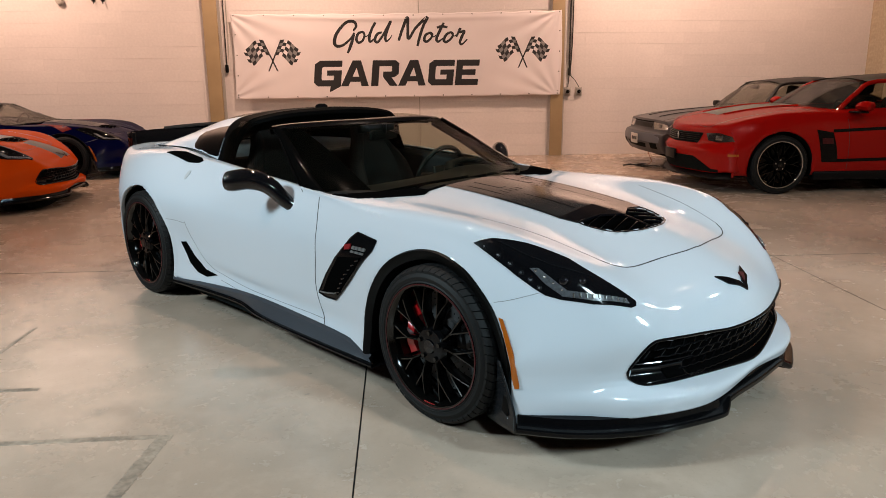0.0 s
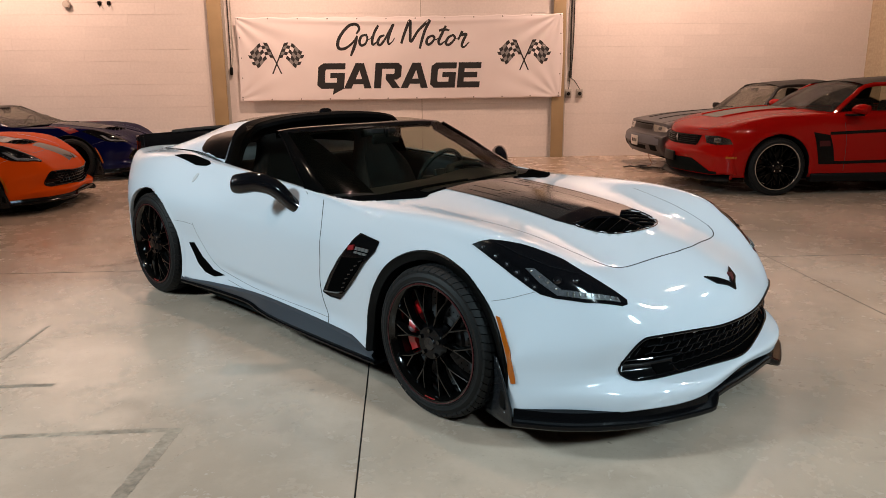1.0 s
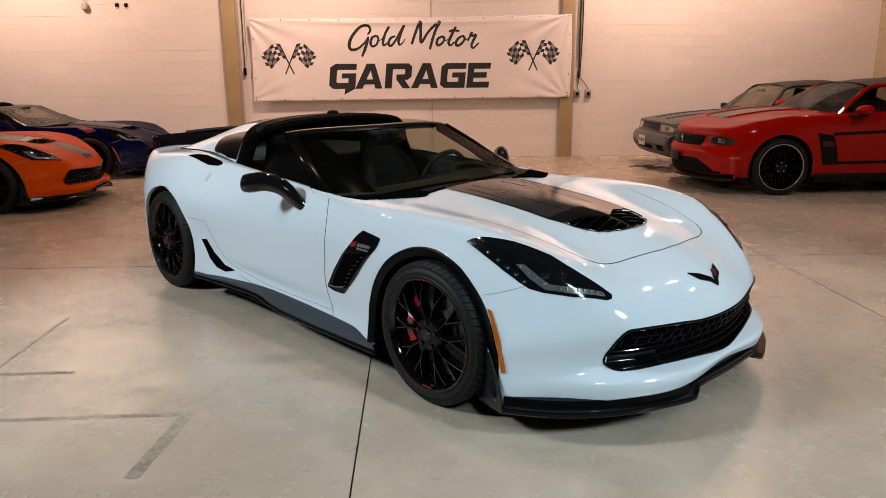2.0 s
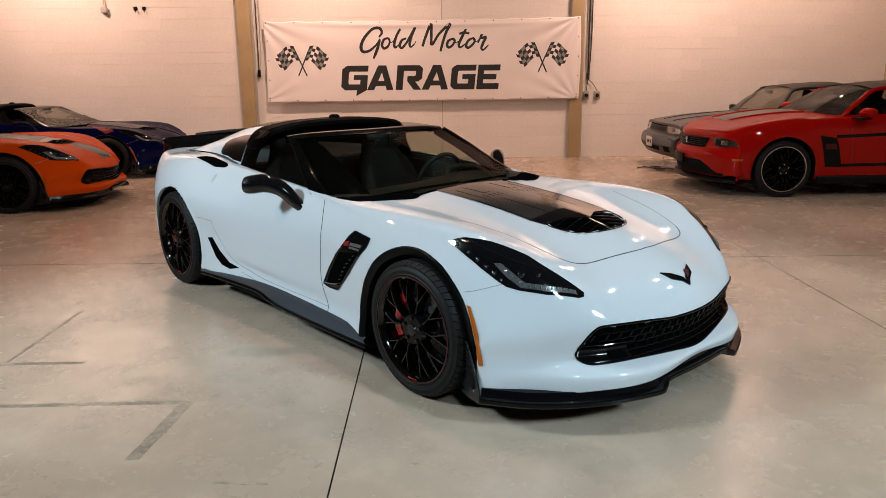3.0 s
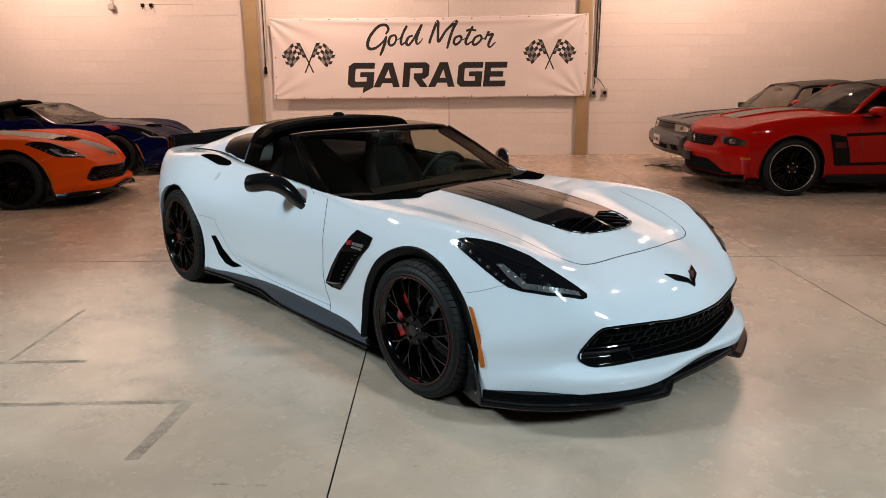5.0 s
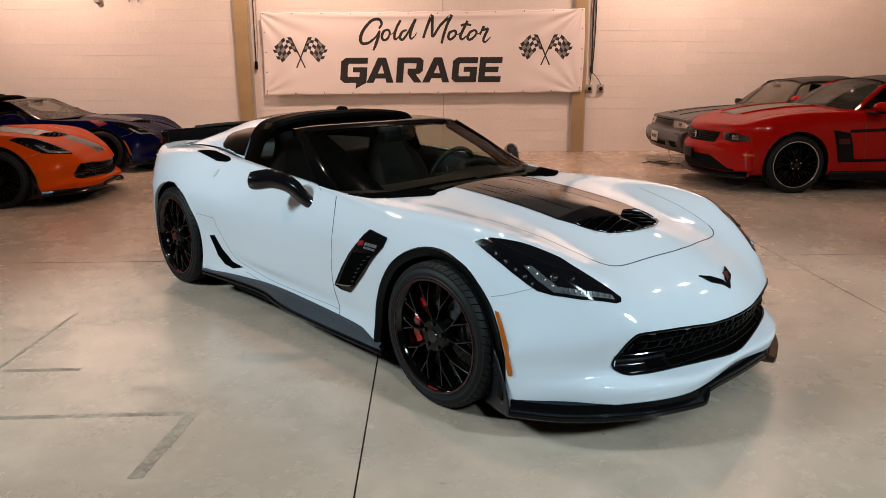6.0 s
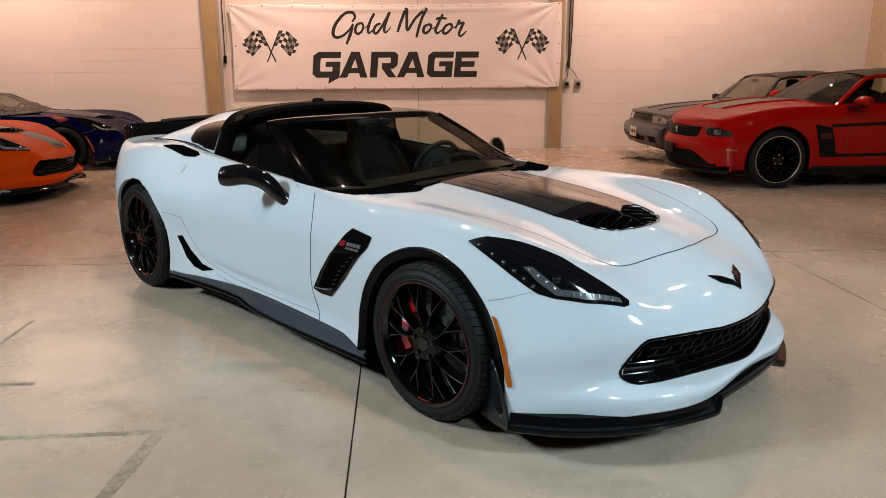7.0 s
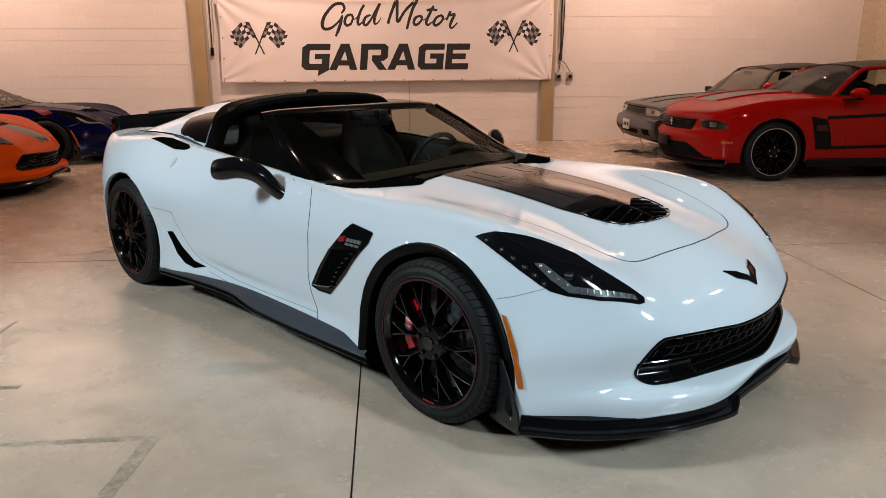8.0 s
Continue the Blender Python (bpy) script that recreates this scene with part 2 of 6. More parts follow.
def lathe(profile, sides=48, arc=None):
    """Turns (radius, y) pairs round the y axis."""
    rows = []
    for k in range(sides):
        a = 2 * math.pi * k / sides
        rows.append([Vector((r * math.cos(a), y, r * math.sin(a))) for r, y in profile])
    w = len(profile)
    verts = [p for r in rows for p in r]
    faces = []
    for i in range(sides):
        k = (i + 1) % sides
        for j in range(w - 1):
            faces.append([i * w + j, i * w + j + 1, k * w + j + 1, k * w + j])
    return verts, faces


def inside(poly, x, y):
    hit = False
    for i in range(len(poly)):
        (x1, y1), (x2, y2) = poly[i - 1], poly[i]
        if (y1 > y) != (y2 > y) and x < (x2 - x1) * (y - y1) / (y2 - y1) + x1:
            hit = not hit
    return hit


def nearest_on(poly, p):
    best = None
    for i in range(len(poly)):
        a, b = Vector(poly[i - 1]), Vector(poly[i])
        d = b - a
        f = max(0, min(1, (p - a).dot(d) / max(d.dot(d), 1e-12)))
        q = a + d * f
        if best is None or (q - p).length < best[0]:
            best = ((q - p).length, q)
    return best[1]


def cut(piece, is_in, snap):
    """Drops the faces whose points are all inside, and moves the inner points of the border on to the edge."""
    verts, faces = piece
    inner = [is_in(p) for p in verts]
    kept = [f for f in faces if not all(inner[i] for i in f)]
    used = {i for f in kept for i in f}
    verts = [snap(p) if inner[i] and i in used else p for i, p in enumerate(verts)]
    order = {i: k for k, i in enumerate(sorted(used))}
    return [verts[i] for i in sorted(used)], [[order[i] for i in f] for f in kept]


from mathutils.bvhtree import BVHTree


def surface(piece):
    return BVHTree.FromPolygons([tuple(p) for p in piece[0]], piece[1])


def lay(tree, p, way, off):
    """The place where a line through p along way meets the surface, raised off it."""
    p, way = Vector(p), Vector(way).normalized()
    hit, n, _, _ = tree.ray_cast(p - way * 1.0, way, 2.0)
    if hit is None:
        hit, n, _, _ = tree.find_nearest(p)
    if n.dot(way) > 0:
        n = -n
    return hit + n * off, n


def patch(tree, outline, way, off, thick=0.006, step=0.03):
    """A panel with that outline (points near the surface), laid on it along way, with a rim that reaches back into it."""
    way = Vector(way).normalized()
    q = way.to_track_quat("Z", "Y").to_matrix()
    pts = [Vector(p) for p in outline]
    c = sum(pts, Vector()) / len(pts)
    flat = [q.transposed() @ (p - c) for p in pts]
    dense = []
    for i, p in enumerate(flat):
        b = flat[(i + 1) % len(flat)]
        n = max(1, int((b - p).xy.length / step))
        dense += [p.lerp(b, k / n).xy for k in range(n)]
    poly = [tuple(p) for p in dense]
    from mathutils.geometry import delaunay_2d_cdt
    xs, ys = [p[0] for p in poly], [p[1] for p in poly]
    extra = []
    x = min(xs) + step / 2
    while x < max(xs):
        y = min(ys) + step / 2
        while y < max(ys):
            if inside(poly, x, y) and (nearest_on(poly, Vector((x, y))) - Vector((x, y))).length > step * 0.45:
                extra.append(Vector((x, y)))
            y += step
        x += step
    n = len(dense)
    vs, _, fs, _, _, _ = delaunay_2d_cdt(dense + extra, [], [list(range(n))], 1, 1e-6)
    verts, normals = [], []
    for v in vs:
        hit, nn = lay(tree, c + q @ Vector((v.x, v.y, 0)), way, off)
        verts.append(hit)
        normals.append(nn)
    faces = []
    for f in fs:
        a, b, d = (verts[i] for i in f[:3])
        faces.append(list(f) if (b - a).cross(d - a).dot(way) < 0 else list(reversed(f)))
    count = {}
    for f in faces:
        for i in range(len(f)):
            e = (f[i - 1], f[i])
            count[e] = count.get(e, 0) + 1
    base = len(verts)
    back = {}
    for a, b in [e for e in count if (e[1], e[0]) not in count]:
        for i in (a, b):
            if i not in back:
                back[i] = len(verts)
                verts.append(verts[i] - normals[i] * (thick + off))
        faces.append([b, a, back[a], back[b]])
    return verts, faces


def smooth_ring(points, per=4, keep=0.62):
    """A closed outline with its corners a little rounded."""
    pts = [Vector(p) for p in points]
    ring = []
    for i, p in enumerate(pts):
        a, b = pts[i - 1], pts[(i + 1) % len(pts)]
        cut_a, cut_b = p.lerp(a, min(.25, .008 / max((a - p).length, 1e-6))), p.lerp(b, min(.25, .008 / max((b - p).length, 1e-6)))
        ring += [cut_a, cut_a.lerp(cut_b, .5).lerp(p, keep), cut_b]
    return ring


def line_on(tree, points, way, width, off=0.001, per=6):
    """A thin strip laid on the surface along a smooth line."""
    pts = smooth_line(points, per)
    hits = [lay(tree, p, way, off) for p in pts]
    rows = []
    for i, (p, n) in enumerate(hits):
        d = (hits[min(i + 1, len(hits) - 1)][0] - hits[max(i - 1, 0)][0]).normalized()
        s = d.cross(n).normalized() * width / 2
        rows.append([p - s - n * 0.004, p - s, p + s, p + s - n * 0.004])
    return grid(rows)


# ---- the hall ----
def room_mesh(name, piece, material, label="", kind="structure", smooth=False):
    me = mesh_of(name, piece[0], piece[1], smooth)
    me.materials.append(material)
    ob = new(name, me)
    ob.matrix_world = ROOM
    return tagged(ob, label, kind=kind)




def concrete(name, pale, dull, dark):
    """Trowelled concrete: wide clouds, smaller blotches, old dark stains and fine grit."""
    m = bpy.data.materials.new(name)
    m.use_nodes = True
    nt = m.node_tree
    b = nt.nodes["Principled BSDF"]
    tc = nt.nodes.new("ShaderNodeTexCoord")

    def noise(scale, detail, rough, warp):
        n = nt.nodes.new("ShaderNodeTexNoise")
        n.inputs["Scale"].default_value, n.inputs["Detail"].default_value = scale, detail
        n.inputs["Roughness"].default_value, n.inputs["Distortion"].default_value = rough, warp
        nt.links.new(tc.outputs["Object"], n.inputs["Vector"])
        return n.outputs[0]

    def span(source, a, c, low, high):
        r = nt.nodes.new("ShaderNodeMapRange")
        for k, v in enumerate((a, c, low, high)):
            r.inputs[k + 1].default_value = v
        nt.links.new(source, r.inputs[0])
        return r.outputs[0]

    def blend(fac, a, c):
        n = nt.nodes.new("ShaderNodeMix")
        n.data_type = "RGBA"
        nt.links.new(fac, n.inputs[0])
        for socket, v in ((n.inputs[6], a), (n.inputs[7], c)):
            if isinstance(v, tuple):
                socket.default_value = (*v, 1)
            else:
                nt.links.new(v, socket)
        return n.outputs[2]

    wide, blotch, spot, grit = noise(0.6, 5, 0.55, 0.25), noise(2.9, 9, 0.68, 0.15), noise(1.25, 5, 0.6, 0.2), noise(75, 6, 0.7, 0)
    colour = blend(span(wide, 0.36, 0.64, 0, 1), pale, dull)
    colour = blend(span(blotch, 0.42, 0.66, 0, 0.55), colour, dull)
    colour = blend(span(blotch, 0.46, 0.30, 0, 0.30), colour, tuple(c * 1.14 for c in pale))
    colour = blend(span(spot, 0.58, 0.72, 0, 0.40), colour, dark)
    colour = blend(span(grit, 0.58, 0.72, 0, 0.45), colour, dark)
    pit = noise(16, 3, 0.5, 0.6)
    colour = blend(span(pit, 0.71, 0.76, 0, 0.7), colour, dark)
    nt.links.new(colour, b.inputs["Base Color"])
    nt.links.new(span(blotch, 0.3, 0.7, 0.14, 0.36), b.inputs["Roughness"])
    b.inputs["Specular IOR Level"].default_value = 0.5
    rise = nt.nodes.new("ShaderNodeMath")
    rise.operation = "MULTIPLY_ADD"
    rise.inputs[1].default_value = 0.12
    nt.links.new(grit, rise.inputs[0])
    nt.links.new(blotch, rise.inputs[2])
    bn = nt.nodes.new("ShaderNodeBump")
    bn.inputs["Strength"].default_value, bn.inputs["Distance"].default_value = 0.055, 0.012
    nt.links.new(rise.outputs[0], bn.inputs["Height"])
    nt.links.new(bn.outputs[0], b.inputs["Normal"])
    return m


M_FLOOR = concrete("worn_concrete", (0.52, 0.405, 0.322), (0.35, 0.277, 0.218), (0.185, 0.148, 0.115))
M_WALL = mat("white_painted_block", (0.74, 0.69, 0.67), 0.6, grain=0.04, scale=25, bump=0.12, stain=0.05, stain_scale=0.8, spread=0.006)
M_BEIGE = mat("bare_beige_block", (0.42, 0.35, 0.25), 0.8, grain=0.12, scale=18, bump=0.3, stain=0.12)
M_POST = mat("beige_steel_post", (0.40, 0.30, 0.17), 0.5, stain=0.08, stain_scale=3)
M_CEIL = mat("dark_ceiling", (0.06, 0.055, 0.05), 0.9, stain=0.2)
M_BACK = mat("unseen_wall_grey", (0.14, 0.135, 0.13), 0.8, stain=0.15)
M_JOINT = mat("painted_mortar", (0.66, 0.62, 0.60), 0.8, grain=0.1, scale=30)
M_SAW = mat("sawn_joint", (0.012, 0.011, 0.010), 0.9, spec=0.0)
M_OLDSAW = mat("old_filled_joint", (0.155, 0.124, 0.096), 0.9, grain=0.4, scale=20)
M_PATCH = mat("dark_floor_mark", (0.262, 0.212, 0.166), 0.5, grain=0.3, scale=45, stain=0.35, stain_scale=9)
M_CABLE = mat("black_cable", (0.02, 0.018, 0.016), 0.5)
M_BOXGREY = mat("grey_socket", (0.30, 0.28, 0.26), 0.5)
M_PIPE = mat("grey_pipe", (0.45, 0.42, 0.38), 0.5)
M_FLAGGREY = mat("grey_banner_ink", (0.24, 0.23, 0.23), 0.5)
M_BANNER = mat("white_vinyl_banner", (0.79, 0.735, 0.745), 0.5, stain=0.03, stain_scale=1.2)
M_INK = mat("black_banner_ink", (0.02, 0.02, 0.022), 0.45)
U0, U1, V0, TOP = -16.0, 5.67, -21.0, 5.2
COURSE = 0.19

room_mesh("ground", box(U0 - 0.2, V0 - 0.2, -0.2, U1 + 0.2, 0.2, 0), M_FLOOR, "worn grey concrete floor of the hall")
bpy.data.objects["ground"].name = "floor"
room_mesh("ceiling", box(U0 - 0.2, V0 - 0.2, TOP, U1 + 0.2, 0.2, TOP + 0.2), M_CEIL, "dark ceiling of the hall")
wall = room_mesh("wall_north", box(U0, 0.006, 0, U1, 0.25, TOP), M_JOINT, "white painted block wall behind the cars")
side_wall = room_mesh("wall_east", box(U1 + 0.006, V0, 0, U1 + 0.25, 0.25, TOP), M_BEIGE, "bare beige block side wall")
# unseen walls, added to close the hall in a plain dark grey
room_mesh("wall_west", box(U0 - 0.25, V0, 0, U0, 0.25, TOP), M_BACK, "added plain dark grey side wall, out of view")
room_mesh("wall_south", box(U0, V0 - 0.25, 0, U1, V0, TOP), M_BACK, "added plain dark grey wall behind the camera")


def slab(w, h, d, soft=0.004):
    """A shallow block with chamfered front edges, front towards -y, from the origin up."""
    v = [Vector(p) for p in ((0, d, 0), (w, d, 0), (w, d, h), (0, d, h), (0, soft, 0), (w, soft, 0), (w, soft, h), (0, soft, h), (soft, 0, soft), (w - soft, 0, soft), (w - soft, 0, h - soft), (soft, 0, h - soft))]
    f = [[8, 9, 10, 11]]
    for a, b in ((0, 4), (4, 8)):
        for k in range(4):
            f.append([a + k, a + (k + 1) % 4, b + (k + 1) % 4, b + k])
    return v, f


def courses(parent, turn, spans, material):
    """Courses of painted block, each in a few long runs whose edges are more or less filled with paint."""
    rng = random.Random(3)
    soft = (0.0004, 0.0009, 0.0015, 0.0022)
    for a, b in spans:
        for k in range(int(TOP / COURSE)):
            x = a
            while x < b - 0.01:
                end = x + rng.uniform(0.6, 2.4)
                end = b if b - end < 0.5 else end
                c = rng.choice(soft)
                me = mesh_of("course", *slab(end - x - (0.003 if end == b else 0.0), COURSE - 1.1 * c, 0.006, c), False)
                me.materials.append(material)
                ob = new("block_course", me)
                ob.parent = parent
                ob.matrix_local = turn @ pose(x, -0.002 + rng.uniform(-0.0002, 0.0002), k * COURSE + 0.002, rng.uniform(-0.03, 0.03), 0, 0)
                x = end


courses(wall, Matrix.Identity(4), ((-16, -5.93), (-5.93, -2.275), (-2.27, -0.03), (-0.02, U1)), M_WALL)
courses(side_wall, pose(U1, 0, 0, 0, 0, -90), ((0.0, 3.0), (3.0, 6.0), (6.0, 9.0)), M_BEIGE)

for n, (a, b) in enumerate(((0.0, 0.215), (-5.835, -5.60)), 1):
    post = thing(f"wall_post_{n}", ROOM, "beige steel post standing against the white wall", "post", "posts", "structure")
    part("flange", box(a, -0.085, 0, b, -0.07, TOP, 0.003), M_POST, post)
    part("web", box((a + b) / 2 - 0.01, -0.07, 0, (a + b) / 2 + 0.01, -0.002, TOP), M_POST, post)
    part("seal", box(a - 0.03, -0.014, 0, a + 0.02, -0.0065, TOP), M_JOINT, post)
    part("seal", box(b - 0.01, -0.014, 0, b + 0.035, -0.0065, TOP), M_PIPE, post)

# sawn floor joints and worn marks
for name, a in (("floor_joint_1", (-16, -7.49, U1, -7.482)), ("floor_joint_2", (-2.834, -21, -2.828, -7.49)), ("floor_joint_3", (0.261, -21, 0.269, -0.1)), ("floor_joint_4", (-2.835, -7.482, -2.827, -0.1))):
    room_mesh(name, box(a[0], a[1], -0.002, a[2], a[3], 0.0012), M_SAW if name.endswith("2") else M_OLDSAW, "dark sawn joint in the concrete")


def mark(name, a, b, wide):
    """A ragged worn strip on the floor."""
    a, b = Vector((*a, 0)), Vector((*b, 0))
    n = max(8, int((b - a).length / 0.008))
    side = (b - a).normalized().cross(Vector((0, 0, 1)))
    rng = random.Random(name + str(round(a.x * 100)))
    rows = []
    for k in range(n + 1):
        p = a.lerp(b, k / n)
        l, r = (wide * (0.5 + rng.uniform(-0.07, 0.07)) for _ in range(2))
        rows.append([p - side * l + Vector((0, 0, 0.0005)), p - side * l * 0.9 + Vector((0, 0, 0.0014)), p + side * r * 0.9 + Vector((0, 0, 0.0014)), p + side * r + Vector((0, 0, 0.0005))])
    room_mesh(name, grid(rows), M_PATCH, "dark worn strip left on the concrete")


mark("floor_mark_1", (-4.75, -10.165), (-3.644, -10.14), 0.035)
mark("floor_mark_2", (-3.61, -10.13), (-3.665, -10.67), 0.06)
mark("floor_mark_3", (-4.85, -9.64), (-4.34, -9.63), 0.035)
mark("floor_mark_4", (-4.765, -9.60), (-4.77, -8.75), 0.022)
mark("floor_mark_5", (-3.28, -10.85), (-3.21, -10.853), 0.012)
mark("floor_mark_6", (-3.19, -10.86), (-3.14, -10.862), 0.014)
mark("floor_mark_7", (-3.115, -10.86), (-3.07, -10.866), 0.012)
mark("floor_mark_8", (-1.95, -9.35), (-1.80, -9.31), 0.05)


# ---- cables, sockets and pipe on the wall ----
def run(name, points, r, material, label, category, sides=8, m=None):
    ob = thing(name, m or ROOM, label, category)
    part("run", tube(smooth_line(points, 4), r, sides), material, ob)
    return ob


SIDE = ROOM @ pose(0.07, 0, 0)
rig = run("cable_conduit", [(0.255, -0.03, TOP), (0.258, -0.03, 3.0), (0.255, -0.03, 2.0), (0.262, -0.03, 1.46)], 0.013, M_CABLE, "dark cable conduit running down the wall", "conduit", m=SIDE)
part("run", tube(smooth_line([(0.30, -0.025, TOP), (0.302, -0.025, 2.6), (0.296, -0.025, 1.9), (0.275, -0.03, 1.45)], 4), 0.009, 8), M_CABLE, rig)
part("run", tube([(0.225, -0.025, TOP), (0.225, -0.025, 1.62), (0.235, -0.025, 1.56)], 0.008, 8), M_PIPE, rig)
part("joint_box", box(0.235, -0.05, 1.38, 0.285, -0.006, 1.50, 0.008), M_CABLE, rig)
for u in (0.236, 0.434):
    part("lead", tube(smooth_line([(0.26, -0.03, 1.39), (0.5 * (0.26 + u), -0.045, 1.31), (u, -0.04, 1.18)], 4), 0.007, 6), M_CABLE, rig)
    socket = thing("wall_socket", SIDE, "grey power socket screwed to the white wall", "socket", "sockets")
    part("back_plate", box(u - 0.062, -0.012, 1.03, u + 0.062, -0.004, 1.18, 0.004), M_PIPE, socket)
    part("box", box(u - 0.048, -0.06, 1.05, u + 0.048, -0.012, 1.16, 0.012), M_BOXGREY, socket)
    part("outlet", moved(lathe([(0.004, -0.075), (0.022, -0.078), (0.030, -0.07), (0.034, -0.055)], 18), pose(u, 0, 1.105)), M_SATIN, socket)
drop = run("hanging_cable", [(-5.505, -0.03, TOP), (-5.505, -0.03, 3.0), (-5.508, -0.03, 2.0), (-5.512, -0.03, 1.60)], 0.008, M_CABLE, "dark cable hanging beside the post", "cable")
part("run", tube(smooth_line([(-5.460, -0.02, TOP), (-5.460, -0.02, 2.3), (-5.470, -0.025, 1.8), (-5.505, -0.03, 1.58)], 4), 0.007, 6), M_PIPE, drop)
part("plug", box(-5.535, -0.06, 1.47, -5.485, -0.01, 1.60, 0.012), M_SATIN, drop)
pipe = run("drain_pipe", [(-8.115, -0.05, TOP), (-8.115, -0.05, 3.2), (-8.115, -0.05, 2.70)], 0.012, M_PIPE, "thin grey pipe with a round end", "pipe")
part("end_cap", moved(lathe([(0.001, -0.06), (0.05, -0.055), (0.062, -0.03), (0.062, 0.0)], 20), pose(-8.115, -0.03, 2.63)), M_PIPE, pipe)
for u in (-7.59, -7.44):
    hook = thing("wall_hook", ROOM, "small black hook fixed to the wall", "hook", "hooks")
    part("plate", box(u - 0.03, -0.02, 2.62, u + 0.03, -0.002, 2.68, 0.006), M_SATIN, hook)
    part("tongue", tube([(u, -0.02, 2.65), (u + 0.01, -0.05, 2.63), (u + 0.015, -0.055, 2.58)], 0.008, 6), M_SATIN, hook)
room_mesh("trim_1", box(-2.279, -0.0095, 0, -2.265, -0.0035, TOP), M_PIPE, "narrow upright joint strip in the wall")


# ---- banner ----
B0, B1, Z0, Z1 = -5.478, 0.118, 1.022, 2.45
WIDE, HIGH = B1 - B0, Z1 - Z0


def sag(u, z):
    """How far the hung sheet stands off the wall, with its soft folds."""
    g, h = (u - B0) / WIDE, (z - Z0) / HIGH
    fold = 0.007 * math.sin(9 * g + 5 * h) * math.sin(math.pi * h) + 0.004 * math.sin(23 * (g - 0.35 * h) + 1) * max(0, 1 - abs(2 * g - 1)) ** 0.5
    # a long slack fold under the top hem, and creases drawn to the corners
    hem = 0.965 - 0.20 * g * (1 - g)
    fold += 0.018 * math.exp(-((h - hem) / 0.028) ** 2) * math.sin(math.pi * min(1, max(0, g)))
    for cx, cz, pull in ((0, 0, 0.6), (0, 1, 1.1), (1, 0, 0.8), (1, 1, 1.3)):
        dg, dh = (g - cx) * 3.6, h - cz
        d, a = math.hypot(dg, dh), math.atan2(dh, dg)
        fold += 0.012 * pull * math.sin(a * 15 + cx) * math.exp(-1.5 * d) * min(1, d * 5)
    return -0.115 - fold


def on_banner(g, h, off=0.0):
    """A place on the sheet; g from 0 to 1 along it, h up it."""
    u, z = B0 + g * WIDE, Z0 + h * HIGH
    return Vector((u, sag(u, z) - off, z))


def on_sheet(a, b):
    """A place on the sheet between its own hems, which hang a little askew and slack."""
    slack = 0.010 * math.sin(math.pi * a * 10) ** 2
    g = 0.018 + a * 0.988 + 0.004 * math.sin(math.pi * b)
    low = 0.008 + 0.016 * a - slack * 0.5
    high = 0.972 + 0.032 * a - 0.012 * math.sin(math.pi * a) - slack
    return on_banner(g, low + (high - low) * b)


banner = thing("banner", ROOM, "white vinyl garage banner with black lettering hung on the wall", "banner")
solid(part("sheet", grid([[on_sheet(i / 240, j / 70) for i in range(241)] for j in range(71)]), M_BANNER, banner, "white vinyl sheet"), 0.003, 0)
for h in (0.012, 0.988):
    for k in range(12):
        c = on_sheet(0.008 + 0.984 * k / 11, h + (0.006 if h < 0.5 else -0.006))
        part("eyelet", moved(lathe([(0.004, -0.004), (0.008, -0.006), (0.011, -0.003)], 12), Matrix.Translation(c)), M_SATIN, banner)
for g in (0.008, 0.992):
    for h in (0.05, 0.28, 0.52, 0.76):
        part("eyelet", moved(lathe([(0.004, -0.004), (0.008, -0.006), (0.011, -0.003)], 12), Matrix.Translation(on_sheet(g, h))), M_SATIN, banner)


def ink(outline, holes=(), step=0.05, material=None, name="letter"):
    """A flat printed shape on the sheet. Points are (g, h)."""
    from mathutils.geometry import delaunay_2d_cdt
    pts, loops = [], []
    for ring in (outline, *holes):
        loop = []
        for i, p in enumerate(ring):
            q = ring[(i + 1) % len(ring)]
            d = math.hypot((q[0] - p[0]) * WIDE, (q[1] - p[1]) * HIGH)
            n = max(1, int(d / step))
            for k in range(n):
                loop.append(len(pts))
                pts.append(Vector((p[0] + (q[0] - p[0]) * k / n, p[1] + (q[1] - p[1]) * k / n)))
        loops.append(loop)
    edges = [(l[i - 1], l[i]) for l in loops for i in range(len(l))]
    vs, _, fs, _, _, _ = delaunay_2d_cdt(pts, edges, [], 0, 1e-7)
    faces = []
    for f in fs:
        c = sum((vs[i] for i in f), Vector((0, 0))) / len(f)
        if inside(outline, c.x, c.y) and not any(inside(h, c.x, c.y) for h in holes):
            faces.append(list(f))
    part(name, ([on_banner(v.x, v.y, 0.0035) for v in vs], faces), material or M_INK, banner, smooth=False)


def glyph(shape, g0, h0, gw, hh, holes=()):
    lean = 0.10 * hh * HIGH / WIDE
    def put(ring):
        return [(g0 + x * gw + lean * y, h0 + y * hh) for x, y in ring]
    ink(put(shape), [put(h) for h in holes])


